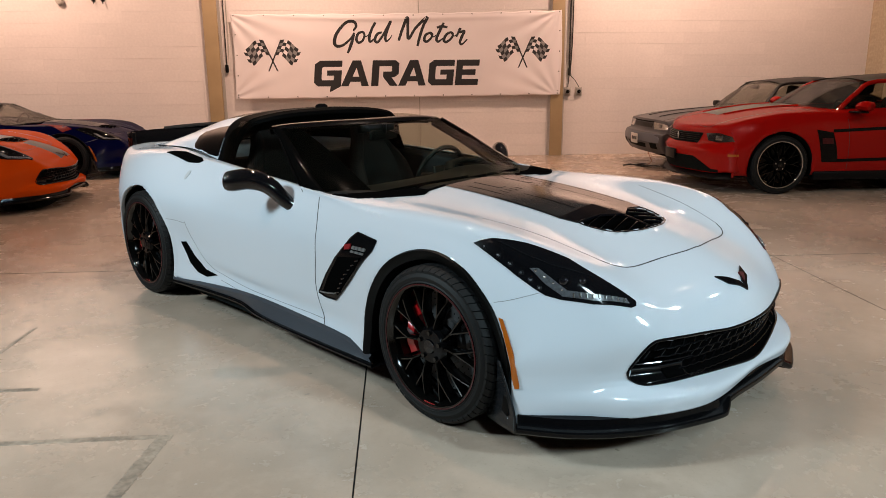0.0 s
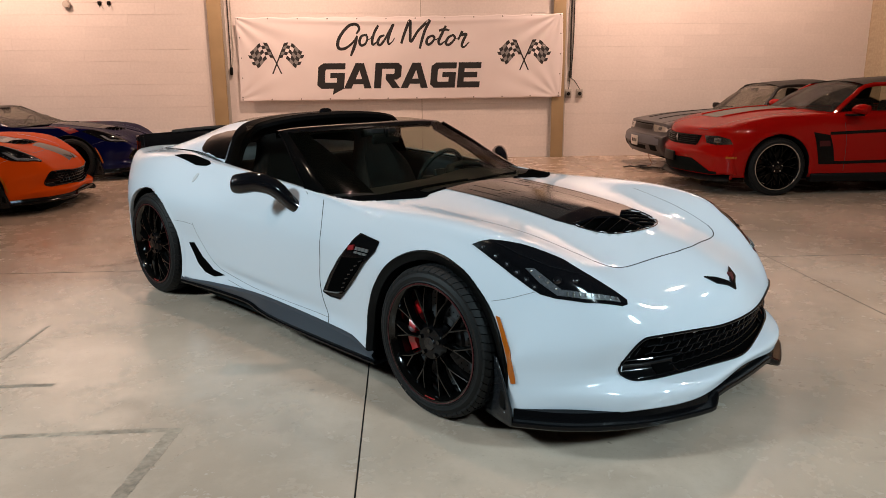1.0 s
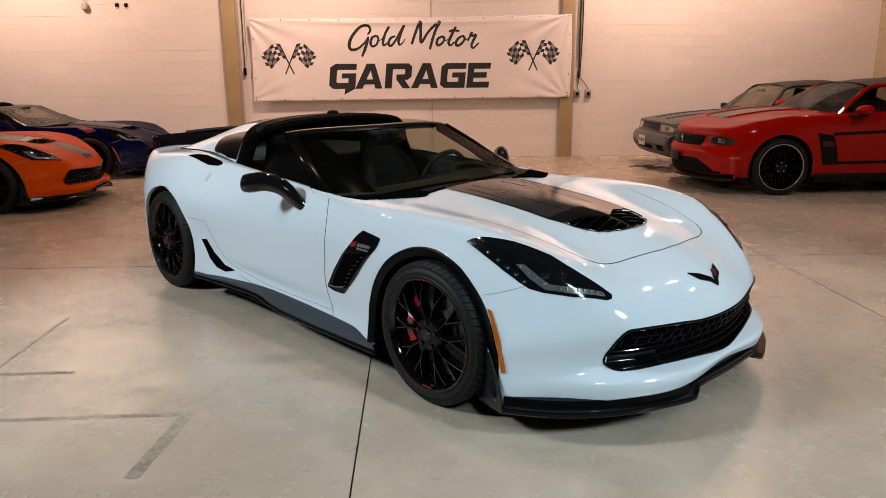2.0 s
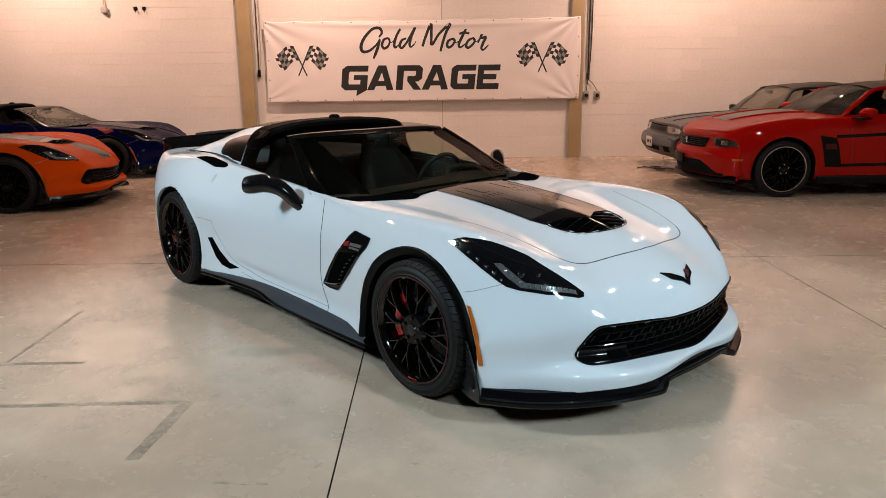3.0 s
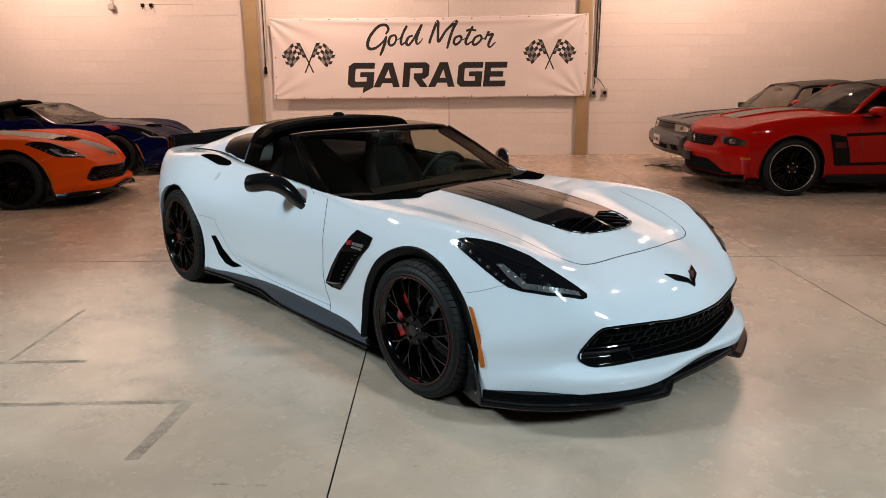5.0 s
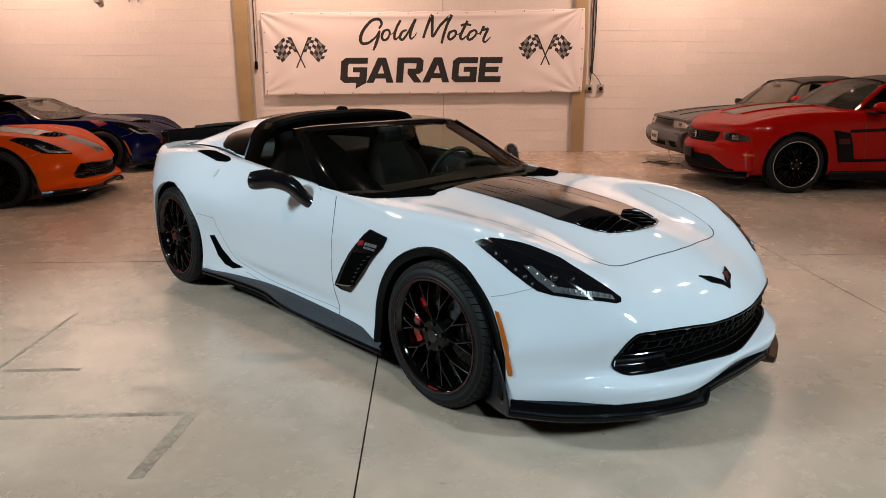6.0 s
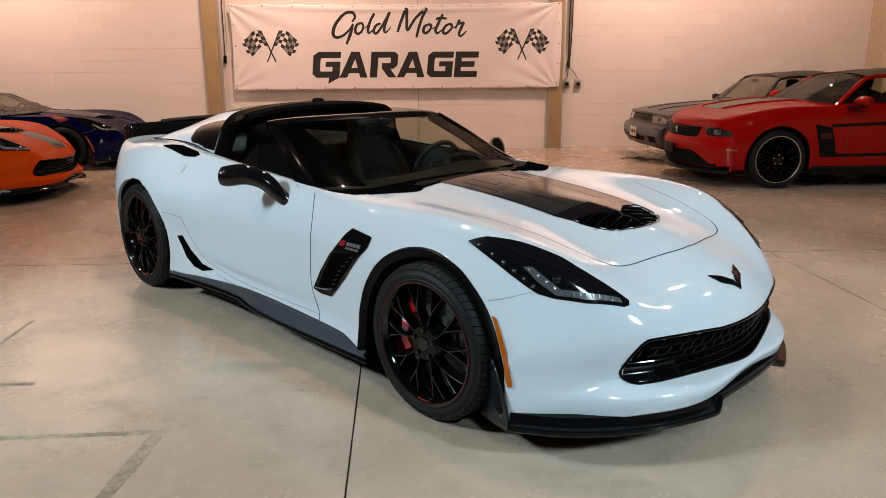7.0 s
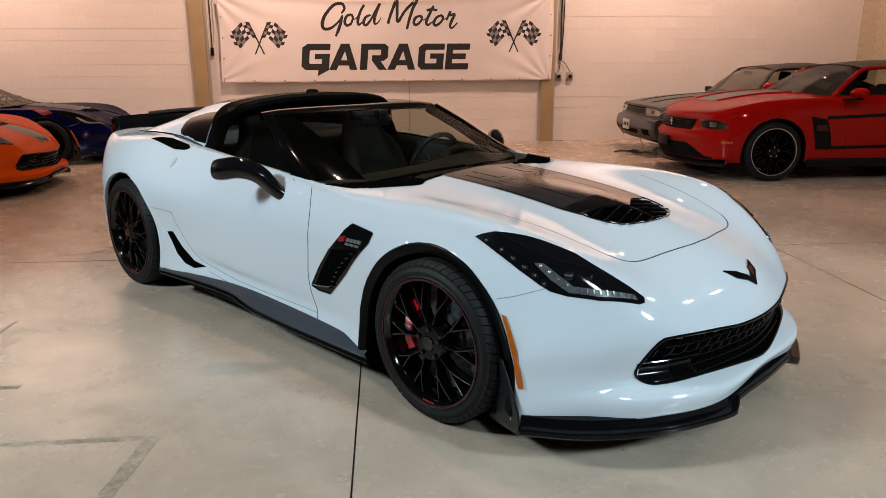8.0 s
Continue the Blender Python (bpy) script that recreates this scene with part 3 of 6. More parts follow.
# block capitals, each on a unit box
CAP_G = [(0.18, 1), (1.0, 1), (1.0, .76), (.30, .76), (.27, .70), (.27, .30), (.30, .24), (.72, .24), (.72, .42), (.46, .42), (.46, .62), (1.0, .62), (1.0, 0), (.16, 0), (.0, .14), (.0, .86)]
CAP_GTAIL = CAP_G[:-3] + [(1.0, 0), (.60, -.24), (.62, 0), (.16, 0), (.0, .14), (.0, .86)]
CAP_A = [(.36, 1), (.66, 1), (1.0, 0), (.74, 0), (.69, .17), (.33, .17), (.27, 0), (.0, 0)]
CAP_AHOLE = [(.40, .37), (.63, .37), (.52, .72)]
CAP_R = [(0, 0), (0, 1), (.86, 1), (1.0, .88), (1.0, .46), (.86, .34), (.74, .34), (1.0, 0), (.70, 0), (.42, .36), (.42, .56), (.72, .56), (.74, .60), (.74, .74), (.72, .77), (.27, .77), (.27, 0)]
CAP_E = [(0, 0), (0, 1), (1, 1), (1, .76), (.28, .76), (.28, .62), (.86, .62), (.86, .40), (.28, .40), (.28, .24), (1, .24), (1, 0)]
H0, HH = 0.146, 0.296
glyph(CAP_GTAIL, 0.252, H0, 0.082, HH)
glyph(CAP_A, 0.334, H0, 0.084, HH, [CAP_AHOLE])
glyph(CAP_R, 0.425, H0, 0.081, HH)
glyph(CAP_A, 0.507, H0, 0.084, HH, [CAP_AHOLE])
glyph(CAP_G, 0.597, H0, 0.077, HH)
glyph(CAP_E, 0.680, H0, 0.070, HH)


def brush(points, wide, g0, h0, gw, hh, name="script_stroke"):
    """A brush stroke through points on a unit box, thick and thin."""
    pts = smooth_line([(x, y, w) for x, y, w in points], 7)
    flat = [Vector(((g0 + p.x * gw) * WIDE, (h0 + p.y * hh) * HIGH)) for p in pts]
    rows = []
    for i, p in enumerate(flat):
        d = flat[min(i + 1, len(flat) - 1)] - flat[max(i - 1, 0)]
        d = d.normalized() if d.length > 1e-9 else Vector((1, 0))
        n = Vector((-d.y, d.x)) * wide * max(0.15, pts[i].z)
        rows.append([on_banner((p.x - n.x) / WIDE, (p.y - n.y) / HIGH, 0.0035), on_banner((p.x + n.x) / WIDE, (p.y + n.y) / HIGH, 0.0035)])
    part(name, grid(rows), M_INK, banner, smooth=False)


def script(*points):
    brush(points, 0.0235, 0, 0, 1, 1)


script((.377, .777, .6), (.386, .832, .9), (.378, .883, 1), (.355, .867, 1), (.330, .763, 1.1), (.320, .667, 1.2), (.325, .609, 1.1), (.345, .617, .9), (.368, .688, .7), (.379, .752, .6), (.375, .688, 1), (.367, .602, 1.1), (.358, .525, .7))
script((.4055, .768, .7), (.392, .747, .9), (.3856, .6875, 1), (.391, .645, .9), (.4036, .666, .8), (.410, .730, .7), (.4055, .768, .7), (.412, .713, .4), (.420, .7256, .3))
script((.420, .719, .4), (.435, .811, .7), (.4435, .870, .8), (.433, .804, .9), (.4244, .708, 1), (.4263, .653, .8), (.440, .691, .4))
script((.462, .761, .7), (.448, .738, .9), (.4406, .676, 1), (.448, .648, .9), (.462, .708, .8), (.4766, .804, .8), (.489, .882, .9), (.479, .793, 1), (.472, .7035, 1), (.475, .6585, .7), (.486, .6905, .4), (.492, .729, .3))
script((.512, .664, .9), (.5225, .782, 1), (.539, .924, 1.1), (.540, .803, 1), (.5415, .6855, 1), (.565, .814, .9), (.598, .924, 1.1), (.587, .835, 1), (.576, .717, 1), (.568, .603, .8))
script((.607, .753, .7), (.5935, .728, .9), (.589, .674, 1), (.5956, .650, .9), (.608, .685, .8), (.6135, .734, .7), (.607, .753, .7), (.616, .706, .4), (.625, .723, .3))
script((.648, .864, .8), (.637, .781, 1), (.626, .689, 1), (.6306, .650, .8), (.6455, .6885, .4))
script((.627, .809, .8), (.642, .8235, .9), (.659, .813, .7))
script((.670, .759, .7), (.656, .731, .9), (.648, .671, 1), (.655, .645, .9), (.6695, .684, .8), (.676, .733, .7), (.670, .759, .7), (.6775, .714, .4), (.686, .727, .3))
script((.6856, .701, .6), (.6975, .799, .9), (.696, .757, .8), (.710, .769, .9), (.702, .701, 1), (.6965, .6405, .9), (.703, .619, .7), (.719, .677, .4))


def flag(g0, h0, way):
    """A waving chequered flag on its staff, leaning to way."""
    def place(a, b):
        wave = 0.040 * math.sin(a * 5.8) * (0.5 + 0.5 * a)
        return g0 + way * (0.0088 + 0.0185 * b + a * (0.0577 + 0.0037 * b)), h0 + 0.182 - 0.098 * a + b * (0.173 + 0.02 * a) + wave
    n = 6
    for i in range(n):
        for j in range(5):
            quad = []
            for a, b in ((i, j), (i + .5, j), (i + 1, j), (i + 1, j + 1), (i + .5, j + 1), (i, j + 1)):
                quad.append(place(a / n, b / 5))
            if way < 0:
                quad.reverse()
            if (i + j) % 2 == 0:
                ink(quad, material=M_INK, name="flag_check")
            elif (i // 2 + j) % 2:
                ink(quad, material=M_FLAGGREY, name="flag_check")
    a, b = (g0 - way * 0.0132, h0), (g0 + way * 0.0275, h0 + 0.357)
    d = 0.0022
    ink([(a[0] - d, a[1]), (a[0] + d, a[1]), (b[0] + d, b[1]), (b[0] - d, b[1])], name="flag_staff")


for g, h in ((0.1342, 0.325), (0.8892, 0.345)):
    for way in (-1, 1):
        flag(g, h, way)


# ---- the low coupe ----
# Feature lines from the tail to the foot of the nose: centre, hood side, crest, shoulder, flank, low crease, foot.
CENTRE = [(-3.50, 0, .45), (-3.56, 0, .88), (-3.15, 0, .93), (-2.71, 0, .93), (-2.2, 0, .90), (-1.7, 0, .88), (-1.15, 0, .87), (-.80, 0, .87), (-.57, 0, .872), (-.2, 0, .85), (.15, 0, .812), (.45, 0, .745), (.70, 0, .655), (.862, 0, .56), (.918, 0, .44), (.902, 0, .335), (.908, 0, .283), (.95, 0, .255), (.94, 0, .222)]
HOOD = [(-3.50, .35, .45), (-3.55, .35, .885), (-3.13, .35, .925), (-2.72, .35, .93), (-2.2, .4, .90), (-1.7, .4, .87), (-1.17, .4, .86), (-.83, .42, .85), (-.62, .42, .852), (-.2, .45, .818), (.17, .42, .768), (.42, .42, .71), (.62, .41, .645), (.775, .40, .555), (.860, .40, .44), (.838, .40, .335), (.848, .395, .288), (.932, .372, .252), (.925, .37, .19)]
CREST = [(-3.46, .60, .45), (-3.50, .60, .89), (-3.14, .67, .925), (-2.71, .68, .94), (-2.2, .70, .92), (-1.7, .735, .895), (-1.15, .755, .862), (-.86, .765, .84), (-.60, .765, .83), (-.2, .765, .838), (.11, .77, .826), (.35, .75, .782), (.53, .70, .70), (.685, .635, .585), (.757, .625, .455), (.735, .63, .335), (.745, .635, .295), (.805, .64, .25), (.80, .645, .185)]
SHOULDER = [(-3.40, .75, .45), (-3.42, .745, .84), (-3.12, .825, .885), (-2.71, .84, .90), (-2.2, .80, .885), (-1.7, .80, .865), (-1.15, .80, .84), (-.85, .81, .81), (-.58, .835, .785), (-.2, .86, .775), (.06, .86, .765), (.26, .85, .71), (.42, .82, .635), (.56, .775, .54), (.62, .775, .43), (.62, .78, .33), (.622, .787, .285), (.63, .80, .24), (.63, .80, .17)]
FLANK = [(-3.30, .85, .45), (-3.28, .865, .65), (-3.05, .945, .68), (-2.71, .965, .70), (-2.2, .945, .68), (-1.7, .905, .66), (-1.15, .885, .65), (-.83, .885, .64), (-.56, .905, .62), (-.2, .94, .62), (.02, .95, .61), (.20, .94, .56), (.33, .92, .51), (.43, .905, .45), (.455, .92, .39), (.46, .925, .32), (.463, .93, .275), (.47, .935, .22), (.47, .94, .15)]
LOW = [(-3.28, .86, .35), (-3.2, .905, .45), (-3.0, .965, .45), (-2.71, .985, .45), (-2.2, .935, .45), (-1.7, .905, .365), (-1.15, .886, .365), (-.83, .88, .36), (-.56, .905, .365), (-.22, .95, .40), (0, .965, .38), (.20, .965, .36), (.36, .945, .34), (.40, .93, .32), (.41, .93, .3), (.41, .935, .27), (.41, .937, .24), (.41, .94, .2), (.41, .945, .15)]
FOOT = [(-3.25, .85, .25), (-3.15, .90, .22), (-3.0, .945, .2), (-2.71, .96, .19), (-2.2, .945, .185), (-1.7, .925, .20), (-1.15, .918, .205), (-.83, .92, .195), (-.56, .935, .185), (-.25, .955, .16), (0, .965, .14), (.2, .965, .13), (.34, .955, .13), (.36, .94, .13), (.36, .94, .13), (.36, .94, .13), (.36, .94, .13), (.36, .94, .13), (.36, .94, .13)]
# the tucked line above the rocker
TUCK = {-2.2: (.934, .315), -1.7: (.892, .282), -1.15: (.878, .256), -.83: (.876, .248), -.56: (.908, .262)}
SILL = [(a[0], *TUCK[a[0]]) if a[0] in TUCK else tuple((p + q) / 2 for p, q in zip(a, b)) for a, b in zip(LOW, FOOT)]
LINES = (CENTRE, HOOD, CREST, SHOULDER, FLANK, LOW, SILL, FOOT)
FRONT, REAR = Vector((0, 0, .332)), Vector((-2.71, 0, .342))
ARCH_FRONT = ((-40, .47), (-20, .44), (0, .402), (25, .376), (50, .364), (75, .371), (95, .384), (120, .398), (150, .418), (170, .438), (190, .46), (220, .50))
ARCH_REAR = ((-40, .42), (0, .395), (45, .385), (90, .385), (135, .39), (180, .40), (220, .43))
COCKPIT = [(-.575, -1), (-.575, .28), (-.56, .41), (-.522, .50), (-.60, .64), (-.70, .735), (-.90, .775), (-1.2, .77), (-1.7, .748), (-2.2, .71), (-2.45, .665), (-2.7, .625), (-3.25, .60), (-3.32, .50), (-3.34, 0), (-3.34, -1)]
GRILLE = [(-.2, .436), (.0, .434), (.18, .436), (.31, .447), (.447, .455), (.545, .457), (.580, .450), (.609, .422), (.633, .373), (.644, .335), (.632, .308), (.605, .291), (.555, .287), (.38, .284), (.20, .277), (0, .268), (-.2, .277)]
GRILLE = [(p.x, p.y) for p in smooth_line([(y, z, 0) for y, z in GRILLE], 4)]
HOOD_VENT = [(p.x, p.y) for p in [Vector((.225, -.2)), Vector((.225, 0))] + [Vector(q[:2]) for q in smooth_line([(.216, .255, 0), (.26, .258, 0), (.31, .245, 0), (.385, .200, 0), (.437, .09, 0), (.45, 0, 0)], 4)] + [Vector((.45, -.2))]]


def arch_radius(table, a):
    a = (a + 90) % 360 - 90
    for (a0, r0), (a1, r1) in zip(table, table[1:]):
        if a0 <= a <= a1:
            return r0 + (r1 - r0) * (a - a0) / (a1 - a0)
    return 0.5


def arch_cut(piece, centre, table):
    def polar(p):
        return math.hypot(p[0] - centre.x, p[2] - centre.z), math.degrees(math.atan2(p[2] - centre.z, p[0] - centre.x))

    def is_in(p):
        d, a = polar(p)
        return abs(p[1]) > 0.6 and d < arch_radius(table, a)

    def snap(p):
        d, a = polar(p)
        r, a = arch_radius(table, a), radians(a)
        return Vector((centre.x + r * math.cos(a), p[1], centre.z + r * math.sin(a)))
    return cut(piece, is_in, snap)


def poly_cut(piece, poly, axes, where):
    i, j = axes

    def snap(p):
        q = nearest_on(poly, Vector((p[i], p[j])))
        r = p.copy()
        r[i], r[j] = q
        return r
    return cut(piece, lambda p: where(p) and inside(poly, p[i], p[j]), snap)


@functools.lru_cache(maxsize=1)
def skin_rows():
    """The half skin of the low coupe as rows of points, faired."""
    per, across = 12, 13
    lines = [smooth_line(l, per) for l in LINES]
    rows = []
    for i in range(len(lines[0])):
        knots = [l[i] for l in lines]
        knots.insert(0, Vector((knots[1].x, -knots[1].y, knots[1].z)))
        rows.append(smooth_line(knots, across)[across:])

    def share(x):
        rise, fall = min(1, max(0, (x + 2.1) / .5)), min(1, max(0, (.42 - x) / .3))
        return .25 * rise * rise * (3 - 2 * rise) * fall * fall * (3 - 2 * fall)
    # fair the skin between the wheels lengthways and across
    for turn in range(26):
        old = [row[:] for row in rows]
        for i in range(1, len(rows) - 1):
            for j, p in enumerate(old[i]):
                f = share(p.x)
                if f > 0:
                    q = p + (old[i - 1][j] + old[i + 1][j] - 2 * p) * f
                    if turn % 3 == 0 and 0 < j < 4 * across:
                        q = q + (old[i][j - 1] + old[i][j + 1] - 2 * p) * f
                    rows[i][j] = q
    return rows


def coupe_shell(open_up=True):
    verts, faces = grid([[p.copy() for p in row] for row in skin_rows()])
    piece = verts, [list(reversed(f)) for f in faces]
    piece = arch_cut(piece, FRONT, ARCH_FRONT)
    piece = arch_cut(piece, REAR, ARCH_REAR)
    if open_up:
        piece = poly_cut(piece, COCKPIT, (0, 1), lambda p: p[2] > 0.7)
        piece = poly_cut(piece, GRILLE, (1, 2), lambda p: p[0] > 0.6)
        piece = poly_cut(piece, HOOD_VENT, (0, 1), lambda p: p[2] > 0.6)
    return piece


def wheel_parts(owner, at, radius, width, side, red_line=True, steel_lip=False, spokes=10, calliper=M_CALIPER, steer=0):
    """A wheel under a car; side is -1 or 1, outwards."""
    rim = radius - 0.076
    w = width / 2
    hub = part("wheel", lathe([(0.02, -0.008), (0.07, -0.012), (0.082, -0.03), (0.075, -0.08), (0.02, -0.08)], 24), M_DEEP, owner)
    hub.matrix_local = pose(*at, 0, 0, (0 if side > 0 else 180) + steer)
    low = radius - 0.007
    tyre = [(rim - 0.008, -w + 0.02), (rim + 0.02, -w + 0.004), (radius - 0.03, -w), (radius - 0.012, -w + 0.022), (low, -w + 0.05)]
    for g in (-0.20, 0.0, 0.20):
        tyre += [(low, g * w - 0.016), (radius, g * w - 0.014), (radius, g * w + 0.014), (low, g * w + 0.016)]
    tyre += [(low, w - 0.05), (radius - 0.013, w - 0.026), (radius - 0.024, w - 0.010), (radius - 0.040, w - 0.001), (radius - 0.044, w + 0.0005), (radius - 0.047, w - 0.001), (radius - 0.058, w - 0.0015), (rim + 0.016, w - 0.004), (rim + 0.010, w - 0.001), (rim + 0.006, w - 0.004), (rim - 0.008, w - 0.02)]
    part("tyre", moved(lathe(tyre, 96), pose(0, -w, 0)), M_RUBBER, hub)
    blocks = []
    count = 58
    pitch = 2 * math.pi / count
    for k in range(count):
        a = pitch * k
        for ys, lean in (((-0.007, -0.016, -0.03, -0.058), 0.055), ((-0.064, -0.080, -0.096, -0.112), 0.07), ((-width + 0.108, -width + 0.09, -width + 0.075, -width + 0.066), -0.07), ((-width + 0.060, -width + 0.03, -width + 0.016, -width + 0.007), -0.055)):
            rows = []
            for i, y in enumerate(ys):
                depth = min(-y, y + width)
                top = radius - 0.026 * max(0.0, 1 - depth / 0.036) ** 2
                b = a + lean * i / 3 + (0.5 * pitch if -width + 0.062 < y < -0.062 else 0)
                half = pitch * 0.44
                rows.append([Vector((r * math.cos(c), y, r * math.sin(c))) for r, c in ((top - 0.011, b - half), (top, b - half), (top, b + half), (top - 0.011, b + half))])
            v, f = grid(rows, True)
            blocks.append((v, f + [[3, 2, 1, 0], [12, 13, 14, 15]]))
    tagged(part("tread_block", join(*blocks), M_RUBBER, hub, sharp=20), kind="stuff")
    part("rim", lathe([(rim - 0.02, -0.03), (rim - 0.012, -0.016), (rim + 0.0, -0.012), (rim + 0.008, -0.006), (rim + 0.006, -0.001), (rim - 0.004, -0.002), (rim - 0.014, -0.014), (rim - 0.024, -0.035), (rim - 0.035, -0.1), (rim - 0.04, -width + 0.02)], 72), M_RIM, hub)
    if steel_lip:
        part("rim_lip", lathe([(rim + 0.0, -0.012), (rim + 0.0075, -0.006), (rim + 0.0065, 0.0005), (rim - 0.003, -0.0005), (rim - 0.010, -0.010)], 72), M_STEEL, hub, "bright steel rim lip")
    if red_line:
        marks = []
        for k in range(5):
            c = math.pi * 1.5 + (k - 2) * 0.052
            marks.append(moved(box(-0.0045, -0.0005, -0.004, 0.0045, 0.0012, 0.004), Matrix.Translation(Vector(((rim - 0.007) * math.cos(c), -0.006, (rim - 0.007) * math.sin(c)))) @ Matrix.Rotation(-c - math.pi / 2, 4, "Y")))
        for mark_bar in marks:
            part("rim_mark", mark_bar, M_CALIPER, hub, "small red mark on the rim")
        part("rim_line", lathe([(rim + 0.001, 0.0), (rim + 0.0055, -0.0015), (rim + 0.0055, 0.0008), (rim + 0.001, 0.0012)], 72), M_REDLINE, hub)
    for k in range(spokes // 2):
        a = 4 * math.pi * k / spokes + math.pi / 2
        for side_of in (-1, 1):
            for tip in (0.157, 0.45):
                rows = []
                for f, ang in ((0, .20), (.2, .23), (.45, .29), (.6, .29 + (tip - .29) * .35), (.8, .29 + (tip - .29) * .72), (1, tip)):
                    r = 0.045 + (rim - 0.010 - 0.045) * f
                    b = a + side_of * ang
                    y = -0.020 + 0.010 * math.sin(math.pi * f) - 0.002 * f
                    wide = 0.0078 if f > .5 else 0.0125 - 0.007 * f
                    c, s = Vector((math.cos(b), 0, math.sin(b))), Vector((-math.sin(b), 0, math.cos(b)))
                    p = c * r
                    rows.append([p + s * wide + Vector((0, y - 0.014, 0)), p + s * wide * 0.35 + Vector((0, y, 0)), p - s * wide * 0.35 + Vector((0, y, 0)), p - s * wide + Vector((0, y - 0.014, 0)), p - s * wide * 0.8 + Vector((0, y - 0.045, 0)), p + s * wide * 0.8 + Vector((0, y - 0.045, 0))])
                part("spoke", grid(rows, True), M_RIM, hub, sharp=25)
    disc = part("brake_disc", lathe([(0.07, -0.10), (0.10, -0.10), (0.105, -0.115), (rim * 0.83, -0.115), (rim * 0.83, -0.145), (0.07, -0.145)], 48), M_DISC if calliper is M_CALIPER else M_DEEP, hub)
    flip = -1 if side > 0 else 1
    rows = []
    for k in range(13):
        a = (k - 6) * 0.108 + 0.17
        fat = 0.006 * (1 if k in (2, 3, 9, 10) else 0)
        rows.append([Vector((flip * r * math.cos(a), y, r * math.sin(a))) for r, y in ((rim * .54, -.085), (rim * .58, -.062 + fat), (rim * .74, -.062 + fat), (rim * .84, -.085), (rim * .86, -.14), (rim * .54, -.15))])
    v, f = grid(rows, True)
    n = len(v)
    part("brake_calliper", (v, f + [[0, 1, 2, 3, 4, 5], list(range(n - 1, n - 7, -1))]), calliper, hub, "red brake calliper" if calliper is M_CALIPER else "")
    if calliper is M_CALIPER:
        holes = []
        for ring, r in enumerate((0.50, 0.60, 0.70, 0.79)):
            for k in range(30):
                c = 2 * math.pi * (k + 0.25 * ring) / 30
                p = Vector((rim * r * math.cos(c), -0.1165, rim * r * math.sin(c)))
                holes.append(rod(p, p + Vector((0, 0.002, 0)), 0.0035, 6))
        tagged(part("drilled_hole", join(*holes), M_VOID, disc), kind="stuff")
    for k in range(5):
        a = 2 * math.pi * k / 5 + math.pi / 2
        c = Vector((0.057 * math.cos(a), 0, 0.057 * math.sin(a)))
        part("wheel_nut", rod(c + Vector((0, -0.03, 0)), c + Vector((0, -0.002, 0)), 0.0095, 6), M_STEEL if steel_lip else M_RIM, hub)
    part("centre_cap", lathe([(0.001, -0.001), (0.028, -0.003), (0.034, -0.014)], 24), M_GLOSSBLACK, hub)
    return hub


def both(piece):
    return piece, mirrored(piece)


def pair(name, piece, material, owner, label="", sharp=35):
    """The same part on both flanks, as two objects."""
    return [part(name, p, material, owner, label, sharp) for p in both(piece)]


def sheet(knots, a, b, flip=False):
    v, f = grid(net(knots, a, b))
    return v, [list(reversed(q)) for q in f] if flip else f


